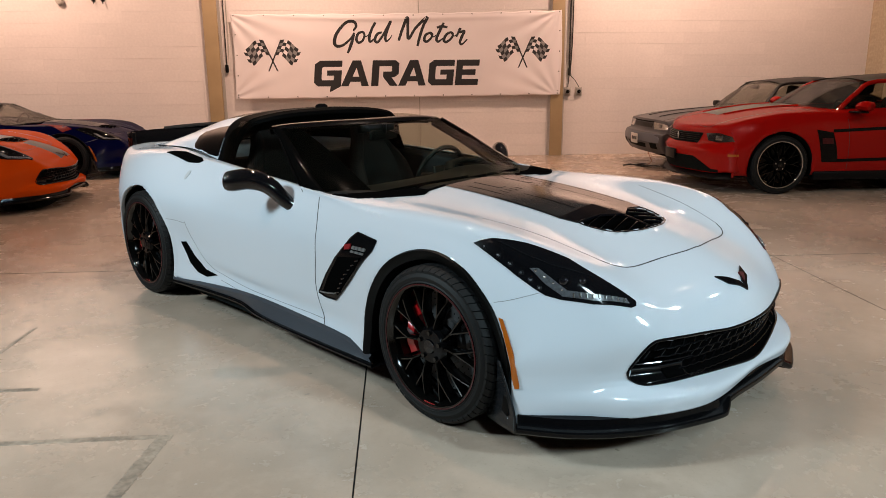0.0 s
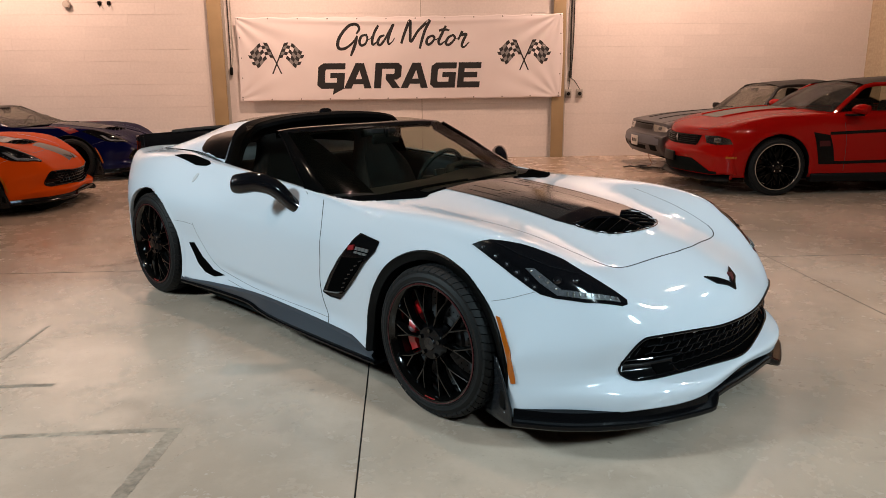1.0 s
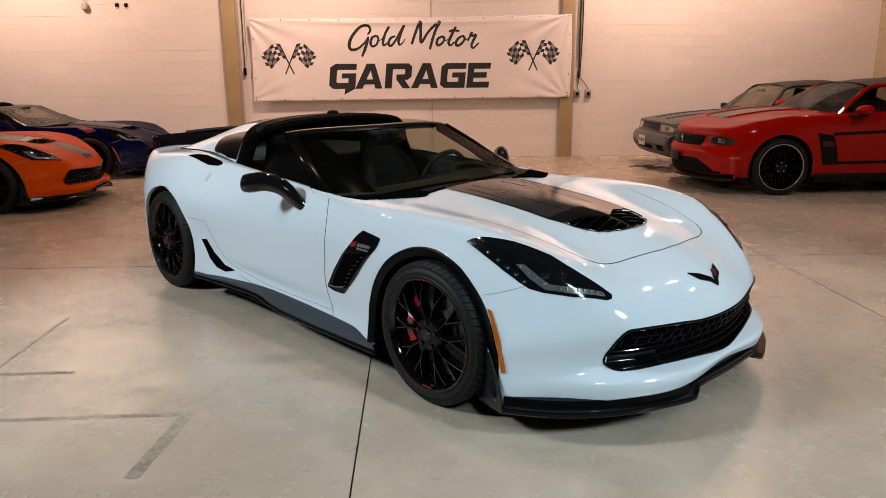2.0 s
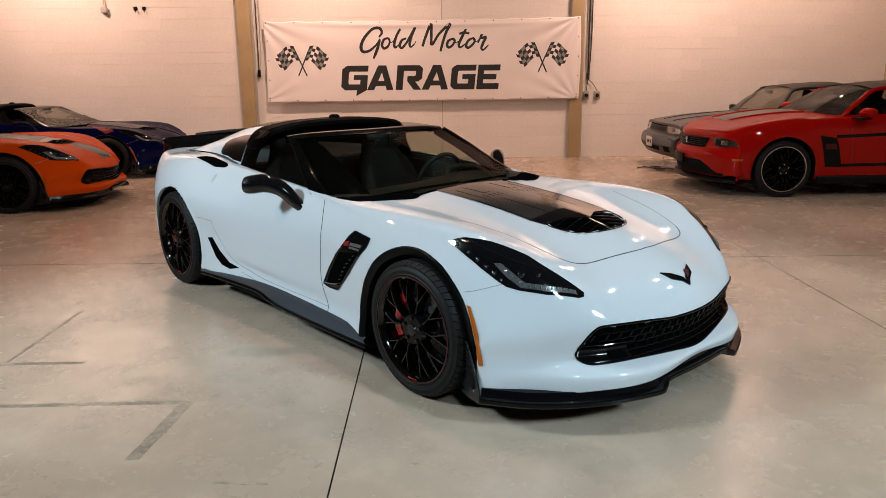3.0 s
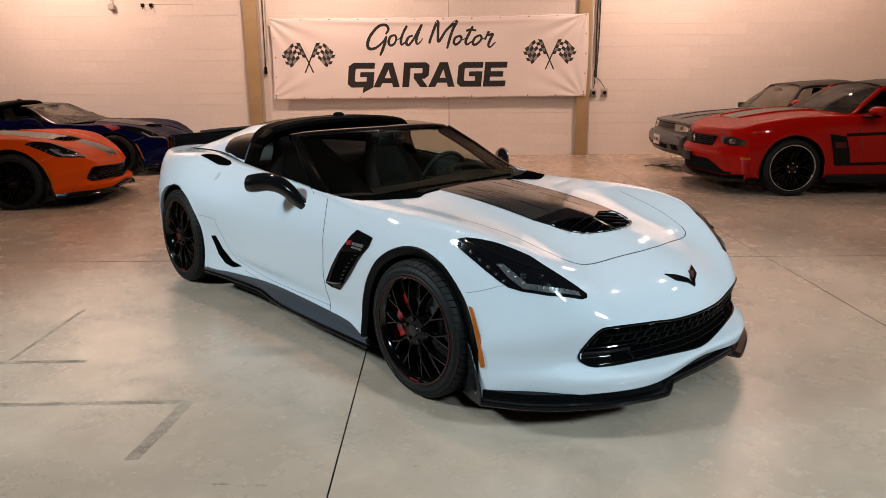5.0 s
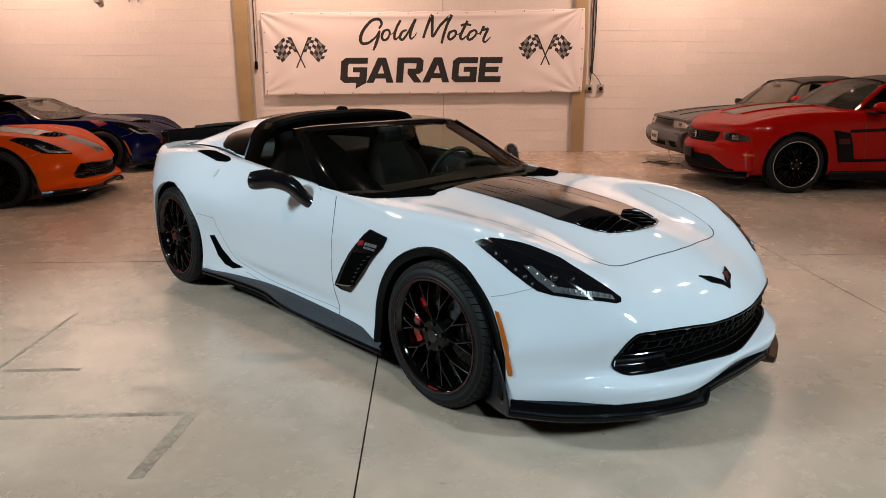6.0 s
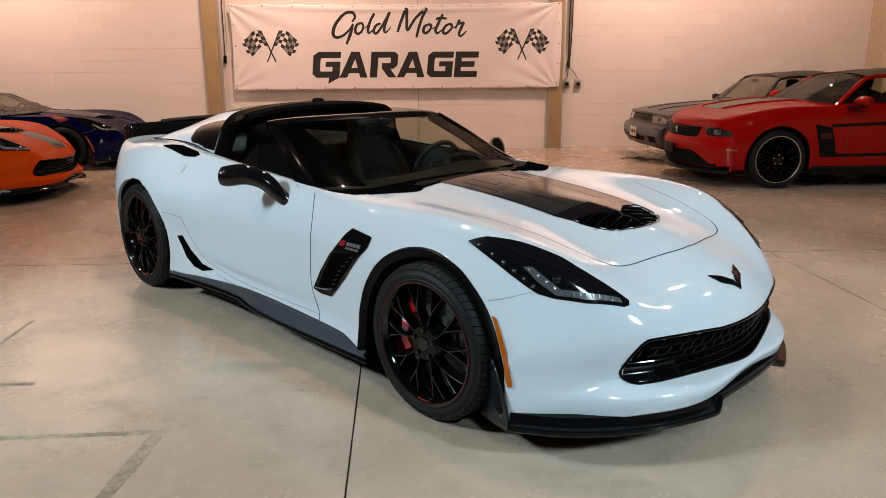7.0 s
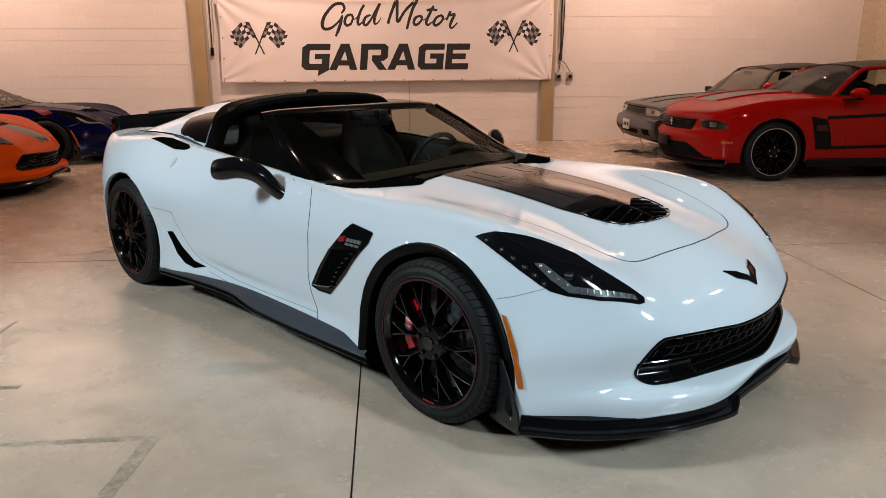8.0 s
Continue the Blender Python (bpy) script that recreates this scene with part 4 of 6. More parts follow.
def coupe_cabin(car):
    part("cabin_floor", box(-2.5, -.70, .14, -.6, .70, .20), M_CABIN, car)
    part("firewall", box(-.66, -.72, .2, -.60, .72, .80), M_CABIN, car)
    dash = net([[(-.62, y, .845 - .03 * abs(y)) for y in (-.73, -.35, 0, .35, .73)], [(-.85, y, .86 - .02 * abs(y)) for y in (-.73, -.35, 0, .35, .73)],
                [(-1.02, y, .85 + z) for y, z in ((-.73, -.02), (-.35, -.02), (0, -.01), (.35, .02), (.73, -.02))], [(-1.12, y, .78) for y in (-.73, -.35, 0, .35, .73)],
                [(-1.10, y, .55) for y in (-.73, -.35, 0, .35, .73)]], 5, 5)
    solid(part("dashboard", grid(dash), M_DASH, car), .02)
    part("dash_hood", tube([(-1.0, .18, .85), (-1.06, .25, .885), (-1.08, .37, .895), (-1.06, .5, .885), (-1.0, .56, .85)], .03, 10, flat=.6), M_DASH, car)
    part("centre_console", box(-2.0, -.16, .2, -1.0, .13, .60, .03), M_CABIN, car)
    for y in (-.39, .39):
        cushion = net([[(-1.32, y + d, .40 + r) for d, r in ((-.26, .07), (-.17, .02), (0, 0), (.17, .02), (.26, .07))],
                       [(-1.55, y + d, .38 + r) for d, r in ((-.27, .10), (-.17, .03), (0, 0), (.17, .03), (.27, .10))],
                       [(-1.83, y + d, .34 + r) for d, r in ((-.27, .10), (-.17, .03), (0, 0), (.17, .03), (.27, .10))]], 5, 5)
        solid(part("seat_cushion", grid(cushion), M_CABIN, car), .12)
        back = net([[(-1.80 + r, y + d, .36) for d, r in ((-.27, .10), (-.17, .02), (0, 0), (.17, .02), (.27, .10))],
                    [(-1.90 + r, y + d, .60) for d, r in ((-.28, .11), (-.18, .02), (0, 0), (.18, .02), (.28, .11))],
                    [(-1.98 + r, y + d, .82) for d, r in ((-.25, .08), (-.16, .01), (0, 0), (.16, .01), (.25, .08))],
                    [(-2.04 + r, y + d, .98) for d, r in ((-.14, .02), (-.09, 0), (0, 0), (.09, 0), (.14, .02))],
                    [(-2.06 + r, y + d, 1.08) for d, r in ((-.11, .0), (-.07, 0), (0, 0), (.07, 0), (.11, .0))]], 5, 5)
        solid(part("seat_back", grid(back), M_CABINGREY, car), .09, 1.0)
    ring = [(-1.27 + .06 * math.sin(a) * 1.0, .37 + .185 * math.cos(a), .80 + .165 * math.sin(a)) for a in [2 * math.pi * k / 32 for k in range(33)]]
    wheel = part("steering_wheel", tube(ring, .016, 8, False), M_CABIN, car)
    part("wheel_pad", moved(box(-.02, -.075, -.07, .02, .075, .06, .015), pose(-1.24, .37, .79, 0, -20, 0)), M_CABIN, wheel)
    for a in (0, 180, 270):
        part("wheel_arm", rod((-1.25, .37, .79), (-1.27 + .06 * math.sin(radians(a)), .37 + .18 * math.cos(radians(a)), .80 + .16 * math.sin(radians(a))), .016), M_CABIN, wheel)
    part("steering_column", rod((-1.22, .37, .78), (-1.0, .37, .74), .04), M_CABIN, car)
    mirror = part("rear_view_mirror", moved(box(-.015, -.12, -.03, .015, .12, .035, .012), pose(-1.40, .02, 1.055, 0, 10, 8)), M_DASH, car)
    part("mirror_pod", moved(box(-.06, -.11, -.03, .06, .10, .02, .015), pose(-1.44, .0, 1.098, 0, -6, 0)), M_DASH, mirror)
    part("mirror_stalk", rod((-1.385, .02, 1.07), (-1.36, .0, 1.125), .012), M_CABIN, mirror)
    for y in (-.33, .33):
        part("sun_visor", moved(box(-.05, -.14, -.012, .05, .14, .012, .008), pose(-1.60, y * 1.02, 1.128, 0, -4, 0)), M_CABINGREY, car)
    for s in (-1, 1):
        card = net([[(-.88, s * .71, .2), (-1.5, s * .70, .2), (-2.15, s * .68, .2)], [(-.88, s * .735, .62), (-1.5, s * .71, .64), (-2.15, s * .68, .66)], [(-.88, s * .755, .835), (-1.5, s * .74, .868), (-2.15, s * .70, .905)]], 4, 4)
        solid(part("door_card", grid(card), M_CABIN, car), .03, 0)
    part("rear_bulkhead", box(-2.28, -.64, .2, -2.2, .64, .90, .03), M_CABINGREY, car)
    part("luggage_floor", box(-3.3, -.6, .55, -2.28, .6, .70), M_CABINGREY, car)


def coupe(m, paint, label, stripe, wheels_line=True, nose=False, hash_marks=None, mirror_paint=None, screen=None):
    car = thing("sports_car", m, label, "car", "sports cars")
    half = coupe_shell()
    shell = weld(join(half, mirrored(half)))
    solid(part("body", shell, paint, car, sharp=50), 0.008)
    closed = coupe_shell(False)
    tree = surface(join(closed, mirrored(closed)))
    for centre, r, w in ((FRONT, .332, .285), (REAR, .342, .335)):
        for side in (-1, 1):
            wheel_parts(car, (centre.x, side * (.962 if centre is FRONT else .968), centre.z), r, w, side, wheels_line, calliper=M_CALIPER if wheels_line else M_VOID)
    # arch trims and wells
    for centre, table, lip, sunk in ((FRONT, ARCH_FRONT, .038, 0), (REAR, ARCH_REAR, .012, .026)):
        rows, trim = [], []
        spokes_at = []
        for k in range(73):
            a = -22 + 222 * k / 72
            r, c = arch_radius(table, a), Vector((math.cos(radians(a)), 0, math.sin(radians(a))))
            if (centre + c * r).z < .09:
                continue
            hit, _, _, _ = tree.find_nearest(centre + c * (r + .012) + Vector((0, .95, 0)))
            spokes_at.append([r, c, max(.88, min(.985, hit.y))])
        for _ in range(3):
            ys = [q[2] for q in spokes_at]
            for i in range(1, len(ys) - 1):
                spokes_at[i][2] = (ys[i - 1] + 2 * ys[i] + ys[i + 1]) / 4
        for r, c, y in spokes_at:
            rows.append([Vector((centre.x + c.x * (r + d), yy, centre.z + c.z * (r + d))) for yy, d in ((.50, 0), (.62, .012), (.80, .012), (y - .02, .004))])
            trim.append([centre + c * (r + d) + Vector((0, yy, 0)) for yy, d in ((y - .006 - sunk, .006), (y + .005 - sunk, .001), (y + .004 - sunk, -.012), (y - .008 - sunk, -lip), (y - .05 - sunk, -lip))])
        pair("wheel_well", grid(rows), M_LINER, car)
        pair("arch_trim", grid(trim), M_TRIM, car)
        if centre is REAR:
            flange = []
            for r, c, y in spokes_at:
                far = tree.find_nearest(centre + c * (r + .030) + Vector((0, .95, 0)))[0].y
                flange.append([centre + c * (r + d) + Vector((0, yy, 0)) for d, yy in ((.032, far + .0004), (.022, far + (y - far) * .4 + .0022), (.010, y + .0034), (.0, y + .0036), (-.004, y - .001), (-.003, y - .02))])
            pair("arch_lip", grid(flange), paint, car)
    for x0, x1, y in ((-3.25, -3.08, .80), (-3.08, -2.36, .64), (-2.36, -.40, .90), (-.40, .40, .66), (.40, .66, .80), (.66, .82, .52)):
        part("underbody", box(x0, -y, .112, x1, y, .135, .004), M_LINER, car)
    # nose
    opening = [p for p in GRILLE if p[0] >= 0]
    out_line = [(lay(tree, (1.2, y, z), (-1, 0, 0), 0.002)[0]) for y, z in opening]
    back = [p + Vector((-.045, 0, 0)) for p in out_line]
    rows = [out_line, [p + Vector((-.012, 0, 0)) for p in out_line], back]
    v, f = grid(rows)
    grille = part("grille", join((v, f), mirrored((v, f))), M_VOID, car, "black mesh grille")
    rows = []
    for k in range(36):
        y = .70 * k / 35
        rows.append([lay(tree, (1.2, y, z), (-1, 0, 0), 0)[0] + Vector((-.038, 0, 0)) for z in (.27, .30, .33, .36, .39, .42, .46)])
    q = grid(rows)
    part("grille_back", join(q, mirrored(q)), M_VOID, grille)
    rim = [p + Vector((.002, 0, 0)) for p in out_line]
    rim = [Vector((p.x, -p.y, p.z)) for p in reversed(rim)][:-1] + rim
    part("grille_surround", tube([p + Vector((-.002, 0, 0)) for p in rim], .0058, 8, False), M_BLADE, grille)
    for i, z in enumerate((.284, .312, .346, .380, .414)):
        pts = []
        for k in range(-20, 21):
            y = k * (.0195 if z < .30 else .0215 if z < .36 else .0275)
            hit, _ = lay(tree, (1.2, y, z), (-1, 0, 0), 0)
            pts.append(hit + Vector((-.016, 0, .005 * (k % 2))))
        part("grille_bar", tube(pts, .0052, 6, flat=.7), M_GRILLE, grille)
    for i, (z0, z1) in enumerate(((.312, .346), (.346, .380), (.380, .414), (.414, .445))):
        for k in range(-7 - (i > 1) * 3, 8 + (i > 1) * 3):
            y = (k + (.5 if i % 2 else 0)) * .058
            if z0 < .36 and abs(y) > .39:
                continue
            a, b = (lay(tree, (1.2, y + d, z), (-1, 0, 0), 0)[0] + Vector((-.018, 0, 0)) for z, d in ((z0, -.006), (z1, .006)))
            part("grille_rib", tube([a, b], .0048, 5), M_GRILLE, grille)
    for s in (-1, 1):
        duct = net([[(lay(tree, (1.2, s * y, z), (-1, 0, 0), 0)[0] + Vector((d, 0, 0))) for z, d in ((.292, -.006), (.335, -.028), (.358, -.012))] for y in (.50, .47, .44, .41)], 4, 4)
        solid(part("duct_blade", grid(duct), M_VOID, grille), .006, 0)
        scoop = net([[(lay(tree, (1.2, s * (y + t), z), (-1, 0, 0), 0)[0] + Vector((d, 0, 0))) for z, d, t in ((.286, -.006, 0), (.318, -.020, .004), (.350, -.022, -.006), (.364, -.006, -.010))] for y in (.648, .60, .55, .49, .43, .395)], 4, 4)
        solid(part("duct_scoop", grid(scoop), M_BLADE, grille, "gloss black brake duct"), .004, 0)
        part("duct_edge", tube([lay(tree, (1.2, s * y, .366), (-1, 0, 0), 0)[0] + Vector((-.003, 0, 0)) for y in (.645, .60, .54, .48, .42, .39)], .0035, 6), M_GLOSSBLACK, grille)
    # splitter and air dam
    plan = [(.47, .962, 0), (.62, .865, 0), (.74, .745, 0), (.845, .585, 0), (.915, .42, 0), (.945, .335, .002), (.938, .265, .034), (.942, .12, .038), (.944, 0, .038)]
    line = smooth_line(plan[:6], 5)
    line = line + [Vector(q) for q in ((.948, .318, .004), (.944, .300, .012), (.930, .262, .034), (.932, .20, .038), (.936, .10, .038), (.938, 0, .038))]
    line = line + [Vector((p.x, -p.y, p.z)) for p in reversed(line[:-1])]
    rows = []
    for i, p in enumerate(line):
        d = (line[min(i + 1, len(line) - 1)] - line[max(i - 1, 0)]).xy.normalized()
        n = Vector((-d.y, d.x, 0)) * (1 if (-d.y) > 0 else -1)
        base = Vector((p.x, p.y, 0))
        rows.append([base + n * o + Vector((0, 0, z + p.z)) for o, z in ((-.06, .19), (-.014, .186), (-.008, .160), (.022, .153), (.027, .148), (.027, .134), (.020, .127), (-.20, .118))])
    part("splitter", grid(rows), M_BLADE, car, "gloss black front splitter", sharp=18)
    dam = smooth_line([(.572, .645, .105), (.592, .615, .05), (.63, .55, .016), (.675, .47, .014), (.71, .345, .016), (.73, .18, .03), (.735, 0, .04)], 4)
    dam = dam + [Vector((p.x, -p.y, p.z)) for p in reversed(dam[:-1])]
    solid(part("air_dam", grid([[Vector((p.x + .03, p.y, .125)), Vector((p.x + .015, p.y, .065 + p.z / 2)), p + Vector((.008, 0, 0))] for p in dam]), M_LINER, car, "black rubber air dam"), .006, 0)
    fin = [(.372, .950, .372), (.455, .962, .20), (.462, .960, .112), (.255, .880, .085), (.262, .885, .20), (.330, .915, .36)]
    fin = net([[fin[0], fin[1], fin[2]], [(.352, .934, .366), (.372, .928, .20), (.365, .924, .098)], [fin[5], fin[4], fin[3]]], 5, 5)
    for p in both(grid(fin)):
        solid(part("air_deflector", p, M_CARBON, car, "grey carbon wheel deflector"), .006, 0)
    # sill blades
    edge = [(-.36, .972, .146), (-.60, .970, .145), (-.95, .966, .145), (-1.25, .957, .147), (-1.40, .952, .158), (-1.55, .947, .178), (-1.9, .950, .170), (-2.33, .960, .152)]
    top = [(-.40, .945, .168), (-.56, .934, .202), (-.80, .921, .212), (-1.20, .917, .224), (-1.42, .930, .233), (-1.60, .936, .228), (-1.9, .943, .205), (-2.33, .955, .170)]
    rows, lips = [], []
    for a, b in zip(smooth_line(edge, 5), smooth_line(top, 5)):
        rows.append([b + Vector((0, -.012, .012)), b + Vector((0, .006, 0)), b.lerp(a, .55) + Vector((0, -.004, 0)), a + Vector((0, -.012, .010))])
        lips.append([a + Vector((0, -.012, .012)), a + Vector((0, -.003, .008)), a, a + Vector((0, -.004, -.010)), a + Vector((0, -.10, -.010))])
    skirts = pair("side_skirt", grid(rows), M_SKIRT, car, "slate grey side skirt", sharp=25)
    for owner, q in zip(skirts, both(grid(lips))):
        part("skirt_blade", q, M_BLADE, owner, "gloss black lower blade", sharp=25)
    # hood
    floor_pts = [Vector((x, y, 0)) for x, y in HOOD_VENT if y >= 0]
    low = [lay(tree, (p.x, p.y, 1.2), (0, 0, -1), -.022)[0] for p in floor_pts]
    high = [lay(tree, (p.x, p.y, 1.2), (0, 0, -1), .001)[0] for p in floor_pts]
    v, f = grid([high, low])
    n = len(low)
    vent = part("hood_vent", join((v, f + [list(range(n, 2 * n))]), mirrored((v, f + [list(range(n, 2 * n))]))), M_VOID, car, "gloss black hood vent", smooth=False)
    ring = [p + Vector((0, 0, .001)) for p in high]
    ring = ring + [Vector((p.x, -p.y, p.z)) for p in reversed(ring)]
    part("vent_frame", tube([p + Vector((0, 0, .001)) for p in ring + ring[:2]], .005, 8, False, flat=.5), M_BLADE, vent)
    part("vent_cover", patch(tree, [(.135, -.284, .8), (.135, .284, .8), (.222, .264, .8), (.235, .12, .8), (.30, .0, .8), (.235, -.12, .8), (.222, -.264, .8)], (0, 0, -1), .004, step=.03), M_GLOSSBLACK, vent)
    for x0, y0, x1, y1 in ((.225, .03, .262, .258), (.275, .03, .315, .235), (.325, .03, .362, .21), (.375, .03, .405, .165), (.42, .02, .435, .09)):
        rows = []
        for k in range(7):
            g = k / 6
            p, _ = lay(tree, (x0 + (x1 - x0) * g, y0 + (y1 - y0) * g, 1.2), (0, 0, -1), -.008)
            rows.append([p + Vector((.006, 0, .009)), p + Vector((-.002, 0, -.004)), p + Vector((-.020, 0, -.014))])
        for q in both(grid(rows)):
            solid(part("vent_slat", q, M_BLADE, vent), .003, 0)
    for y, x1 in ((.0, .44),):
        rib = [lay(tree, (.235 + (x1 - .235) * k / 6, y, 1.2), (0, 0, -1), -.005)[0] for k in range(7)]
        for q in (both(tube(rib, .005, 6)) if y else (tube(rib, .006, 6),)):
            part("vent_rib", q, M_DEEP, vent)
    if stripe is not None:
        def band(y0, y1, xs, off):
            rows = []
            for x in xs:
                rows.append([lay(tree, (x, y0 + (y1 - y0) * k / 8, 1.2), (0, 0, -1), off)[0] for k in range(9)])
            return grid(rows)
        xs = [-.57 + .71 * k / 24 for k in range(25)]
        part("hood_stripe", band(-.283, .283, xs, .0022), stripe, car, "satin black hood stripe")
        for s in (-1, 1):
            part("stripe_border", band(s * .272, s * .286, xs, .0034), M_GLOSSBLACK, car)
            part("stripe_line", band(s * .205, s * .214, xs[3:12], .0034), M_GLOSSBLACK, car)
            part("stripe_wedge", band(s * .085, s * .135, xs[2:9], .0034), M_GLOSSBLACK, car)
            part("stripe_line", band(s * .125, s * .132, xs[13:24], .0034), M_GLOSSBLACK, car)
            for k in range(4):
                part("stripe_dash", band(s * (.062 + .035 * k), s * (.068 + .035 * k), xs[9:12], .0034), M_GLOSSBLACK, car)
        if nose:
            part("nose_stripe", band(-.16, .16, [.46 + .40 * k / 14 for k in range(15)], .0022), stripe, car)
    if hash_marks is not None:
        for q in both(patch(tree, [(-.50, .64, .83), (-.34, .64, .83), (.10, .84, .76), (-.02, .88, .72)], (0, -.5, -1), .002, step=.03)):
            part("fender_stripe", q, hash_marks, car, "red fender stripe")
    seam = [(.0, .63, .9), (.145, .59, .9), (.257, .565, .9), (.388, .535, .9), (.50, .50, .9), (.545, .465, .9), (.575, .40, .9), (.60, .25, .9), (.632, .08, .9), (.636, 0, .9)]
    for q, w, m in ((seam[:5], .003, M_SEAMLIGHT), (seam[4:], .005, M_SEAM)):
        pair("hood_seam", line_on(tree, q, (0, 0, -1), w), m, car)
    # lamps
    lamp_line = [(.144, .846, .769), (.174, .834, .784), (.217, .816, .796), (.337, .761, .784), (.478, .684, .733), (.532, .667, .705), (.664, .599, .623), (.704, .575, .591), (.714, .587, .577), (.707, .610, .574), (.613, .712, .590), (.516, .777, .601), (.464, .805, .613), (.423, .819, .634), (.351, .835, .673), (.252, .845, .723)]
    way = (-.45, -.55, -.7)
    for s in (1, -1):
        fl = (lambda q: q) if s > 0 else (lambda q: mirrored(q))
        lampp = part("headlight", fl(patch(tree, lamp_line, way, .002, step=.02)), M_GLOSSBLACK, car, "smoked black headlight")
        drl = [(.390, .805, .704), (.420, .790, .706), (.486, .772, .664), (.529, .757, .636), (.605, .701, .625), (.684, .611, .604), (.697, .610, .588), (.610, .707, .602), (.519, .770, .612), (.455, .793, .652)]
        drl_part = part("daylight_strip", fl(patch(tree, drl, way, .005, step=.012)), M_LED, lampp, "clear running light strip")
        for k in range(9):
            g = k / 8
            a, n = lay(tree, (.548 + .128 * g, .744 - .127 * g, .6265 - .027 * g), way, .0062)
            b, _ = lay(tree, (.552 + .130 * g, .746 - .128 * g, .609 - .020 * g), way, .0062)
            part("led_cell", fl(tube([a, b], .0042, 6)), M_LAMPGREY, drl_part)
        for k in range(4):
            g = k / 3
            p, n = lay(tree, (.412 + .10 * g, .795 - .028 * g, .694 - .055 * g), way, .0062)
            part("led_cell", fl(lens(p, n, .0055)), M_STEEL, drl_part)
        for x, y, z in ((.197, .840, .762), (.266, .835, .736), (.318, .830, .711), (.364, .823, .685), (.404, .815, .662), (.439, .808, .637)):
            p, n = lay(tree, (x, y, z), way, .002)
            q = n.to_track_quat("Z", "Y").to_matrix().to_4x4()
            cell = part("led_lens", fl(moved(box(-.0105, -.0105, -.004, .0105, .0105, .003, .004), Matrix.Translation(p) @ q)), M_LEDDARK, lampp)
            part("led_chip", fl(lens(p + n * .003, n, .0045)), M_LED, cell)
        rib = line_on(tree, [(.223, .817, .795), (.346, .800, .756), (.401, .783, .738), (.464, .755, .717), (.518, .717, .701), (.578, .664, .675)], way, .003, .005)
        part("lamp_rib", fl(rib), M_LEDDARK, lampp)
        crease = line_on(tree, [(.223, .817, .793), (.264, .823, .767), (.317, .822, .734), (.381, .810, .701), (.455, .800, .645)], way, .006, .006)
        part("lamp_rib", fl(crease), M_GLOSSBLACK, lampp)
        for x, y, z, r in ((.507, .756, .667, .017), (.561, .709, .667, .013)):
            p, n = lay(tree, (x, y, z), way, .002)
            part("projector", fl(lens(p, n, r)), M_GLOSSBLACK, lampp)
        part("side_marker", fl(patch(tree, [(.340, .93, .524), (.354, .92, .520), (.385, .925, .470), (.415, .93, .410), (.440, .935, .35), (.455, .94, .300), (.457, .94, .284), (.440, .94, .280), (.43, .94, .31), (.412, .94, .365), (.392, .94, .42), (.368, .935, .474)], (-.3, -1, 0), .006, step=.012)), M_AMBER, car, "amber side marker lamp")
        vline = smooth_ring([(-.537, .876, .716), (-.384, .895, .702), (-.398, .911, .657), (-.448, .917, .608), (-.561, .903, .490), (-.701, .880, .364), (-.793, .871, .358), (-.855, .866, .370), (-.781, .873, .471), (-.690, .894, .573), (-.615, .896, .643), (-.578, .886, .685)])
        fv = part("fender_vent", fl(patch(tree, vline, (.1, -1, 0), .002, step=.02)), M_DEEP, car, "gloss black fender vent")
        ring = [lay(tree, q, (.1, -1, 0), .003)[0] for q in vline]
        part("vent_rim", fl(tube(ring + ring[:1], .0032, 6, False)), M_GLOSSBLACK, fv)
        part("vent_panel", fl(patch(tree, [(-.66, .9, .585), (-.475, .9, .615), (-.53, .9, .545), (-.62, .9, .46), (-.685, .9, .395), (-.815, .9, .388), (-.765, .9, .46)], (.1, -1, 0), .006, step=.02)), M_VOID, fv)
        for k in range(8):
            g = k / 7
            p, n = lay(tree, (-.498 - .180 * g - .02 * math.sin(math.pi * g), .95, .598 - .188 * g), (.1, -1, 0), .008)
            part("vent_tooth", fl(moved(box(-.013, -.005, -.004, .013, .005, .004, .002), Matrix.Translation(p) @ pose(0, 0, 0, 0, -20, 0))), M_GLOSSBLACK, fv)
        lip = [lay(tree, q, (.1, -1, 0), .008)[0] for q in ((-.838, .9, .379), (-.78, .9, .384), (-.72, .9, .394), (-.694, .9, .402))]
        part("vent_lip", fl(tube(lip, .0035, 6)), M_BADGEGREY, fv)
        part("badge_bar", fl(patch(tree, [(-.613, .9, .650), (-.565, .9, .661), (-.565, .9, .637), (-.607, .9, .628)], (.1, -1, 0), .008, step=.02)), M_BADGE, fv)
        for x, z, wide, tall in ((-.548, .647, .022, .015), (-.520, .648, .020, .015), (-.494, .649, .022, .015), (-.466, .650, .022, .015), (-.552, .629, .026, .010), (-.518, .630, .030, .010), (-.480, .631, .026, .010)):
            part("badge_bar", fl(patch(tree, [(x, .9, z + tall / 2), (x + wide, .9, z + tall / 2), (x + wide - .004, .9, z - tall / 2), (x - .004, .9, z - tall / 2)], (.1, -1, 0), .008, step=.02)), M_BADGEGREY, fv)
        part("side_scoop", fl(patch(tree, [(-2.212, .94, .423), (-2.153, .93, .432), (-2.074, .93, .352), (-1.962, .925, .288), (-1.84, .92, .272), (-1.944, .93, .247), (-2.043, .93, .258), (-2.125, .93, .302)], (.1, -1, 0), .004, step=.02)), M_VOID, car, "black rear brake scoop")
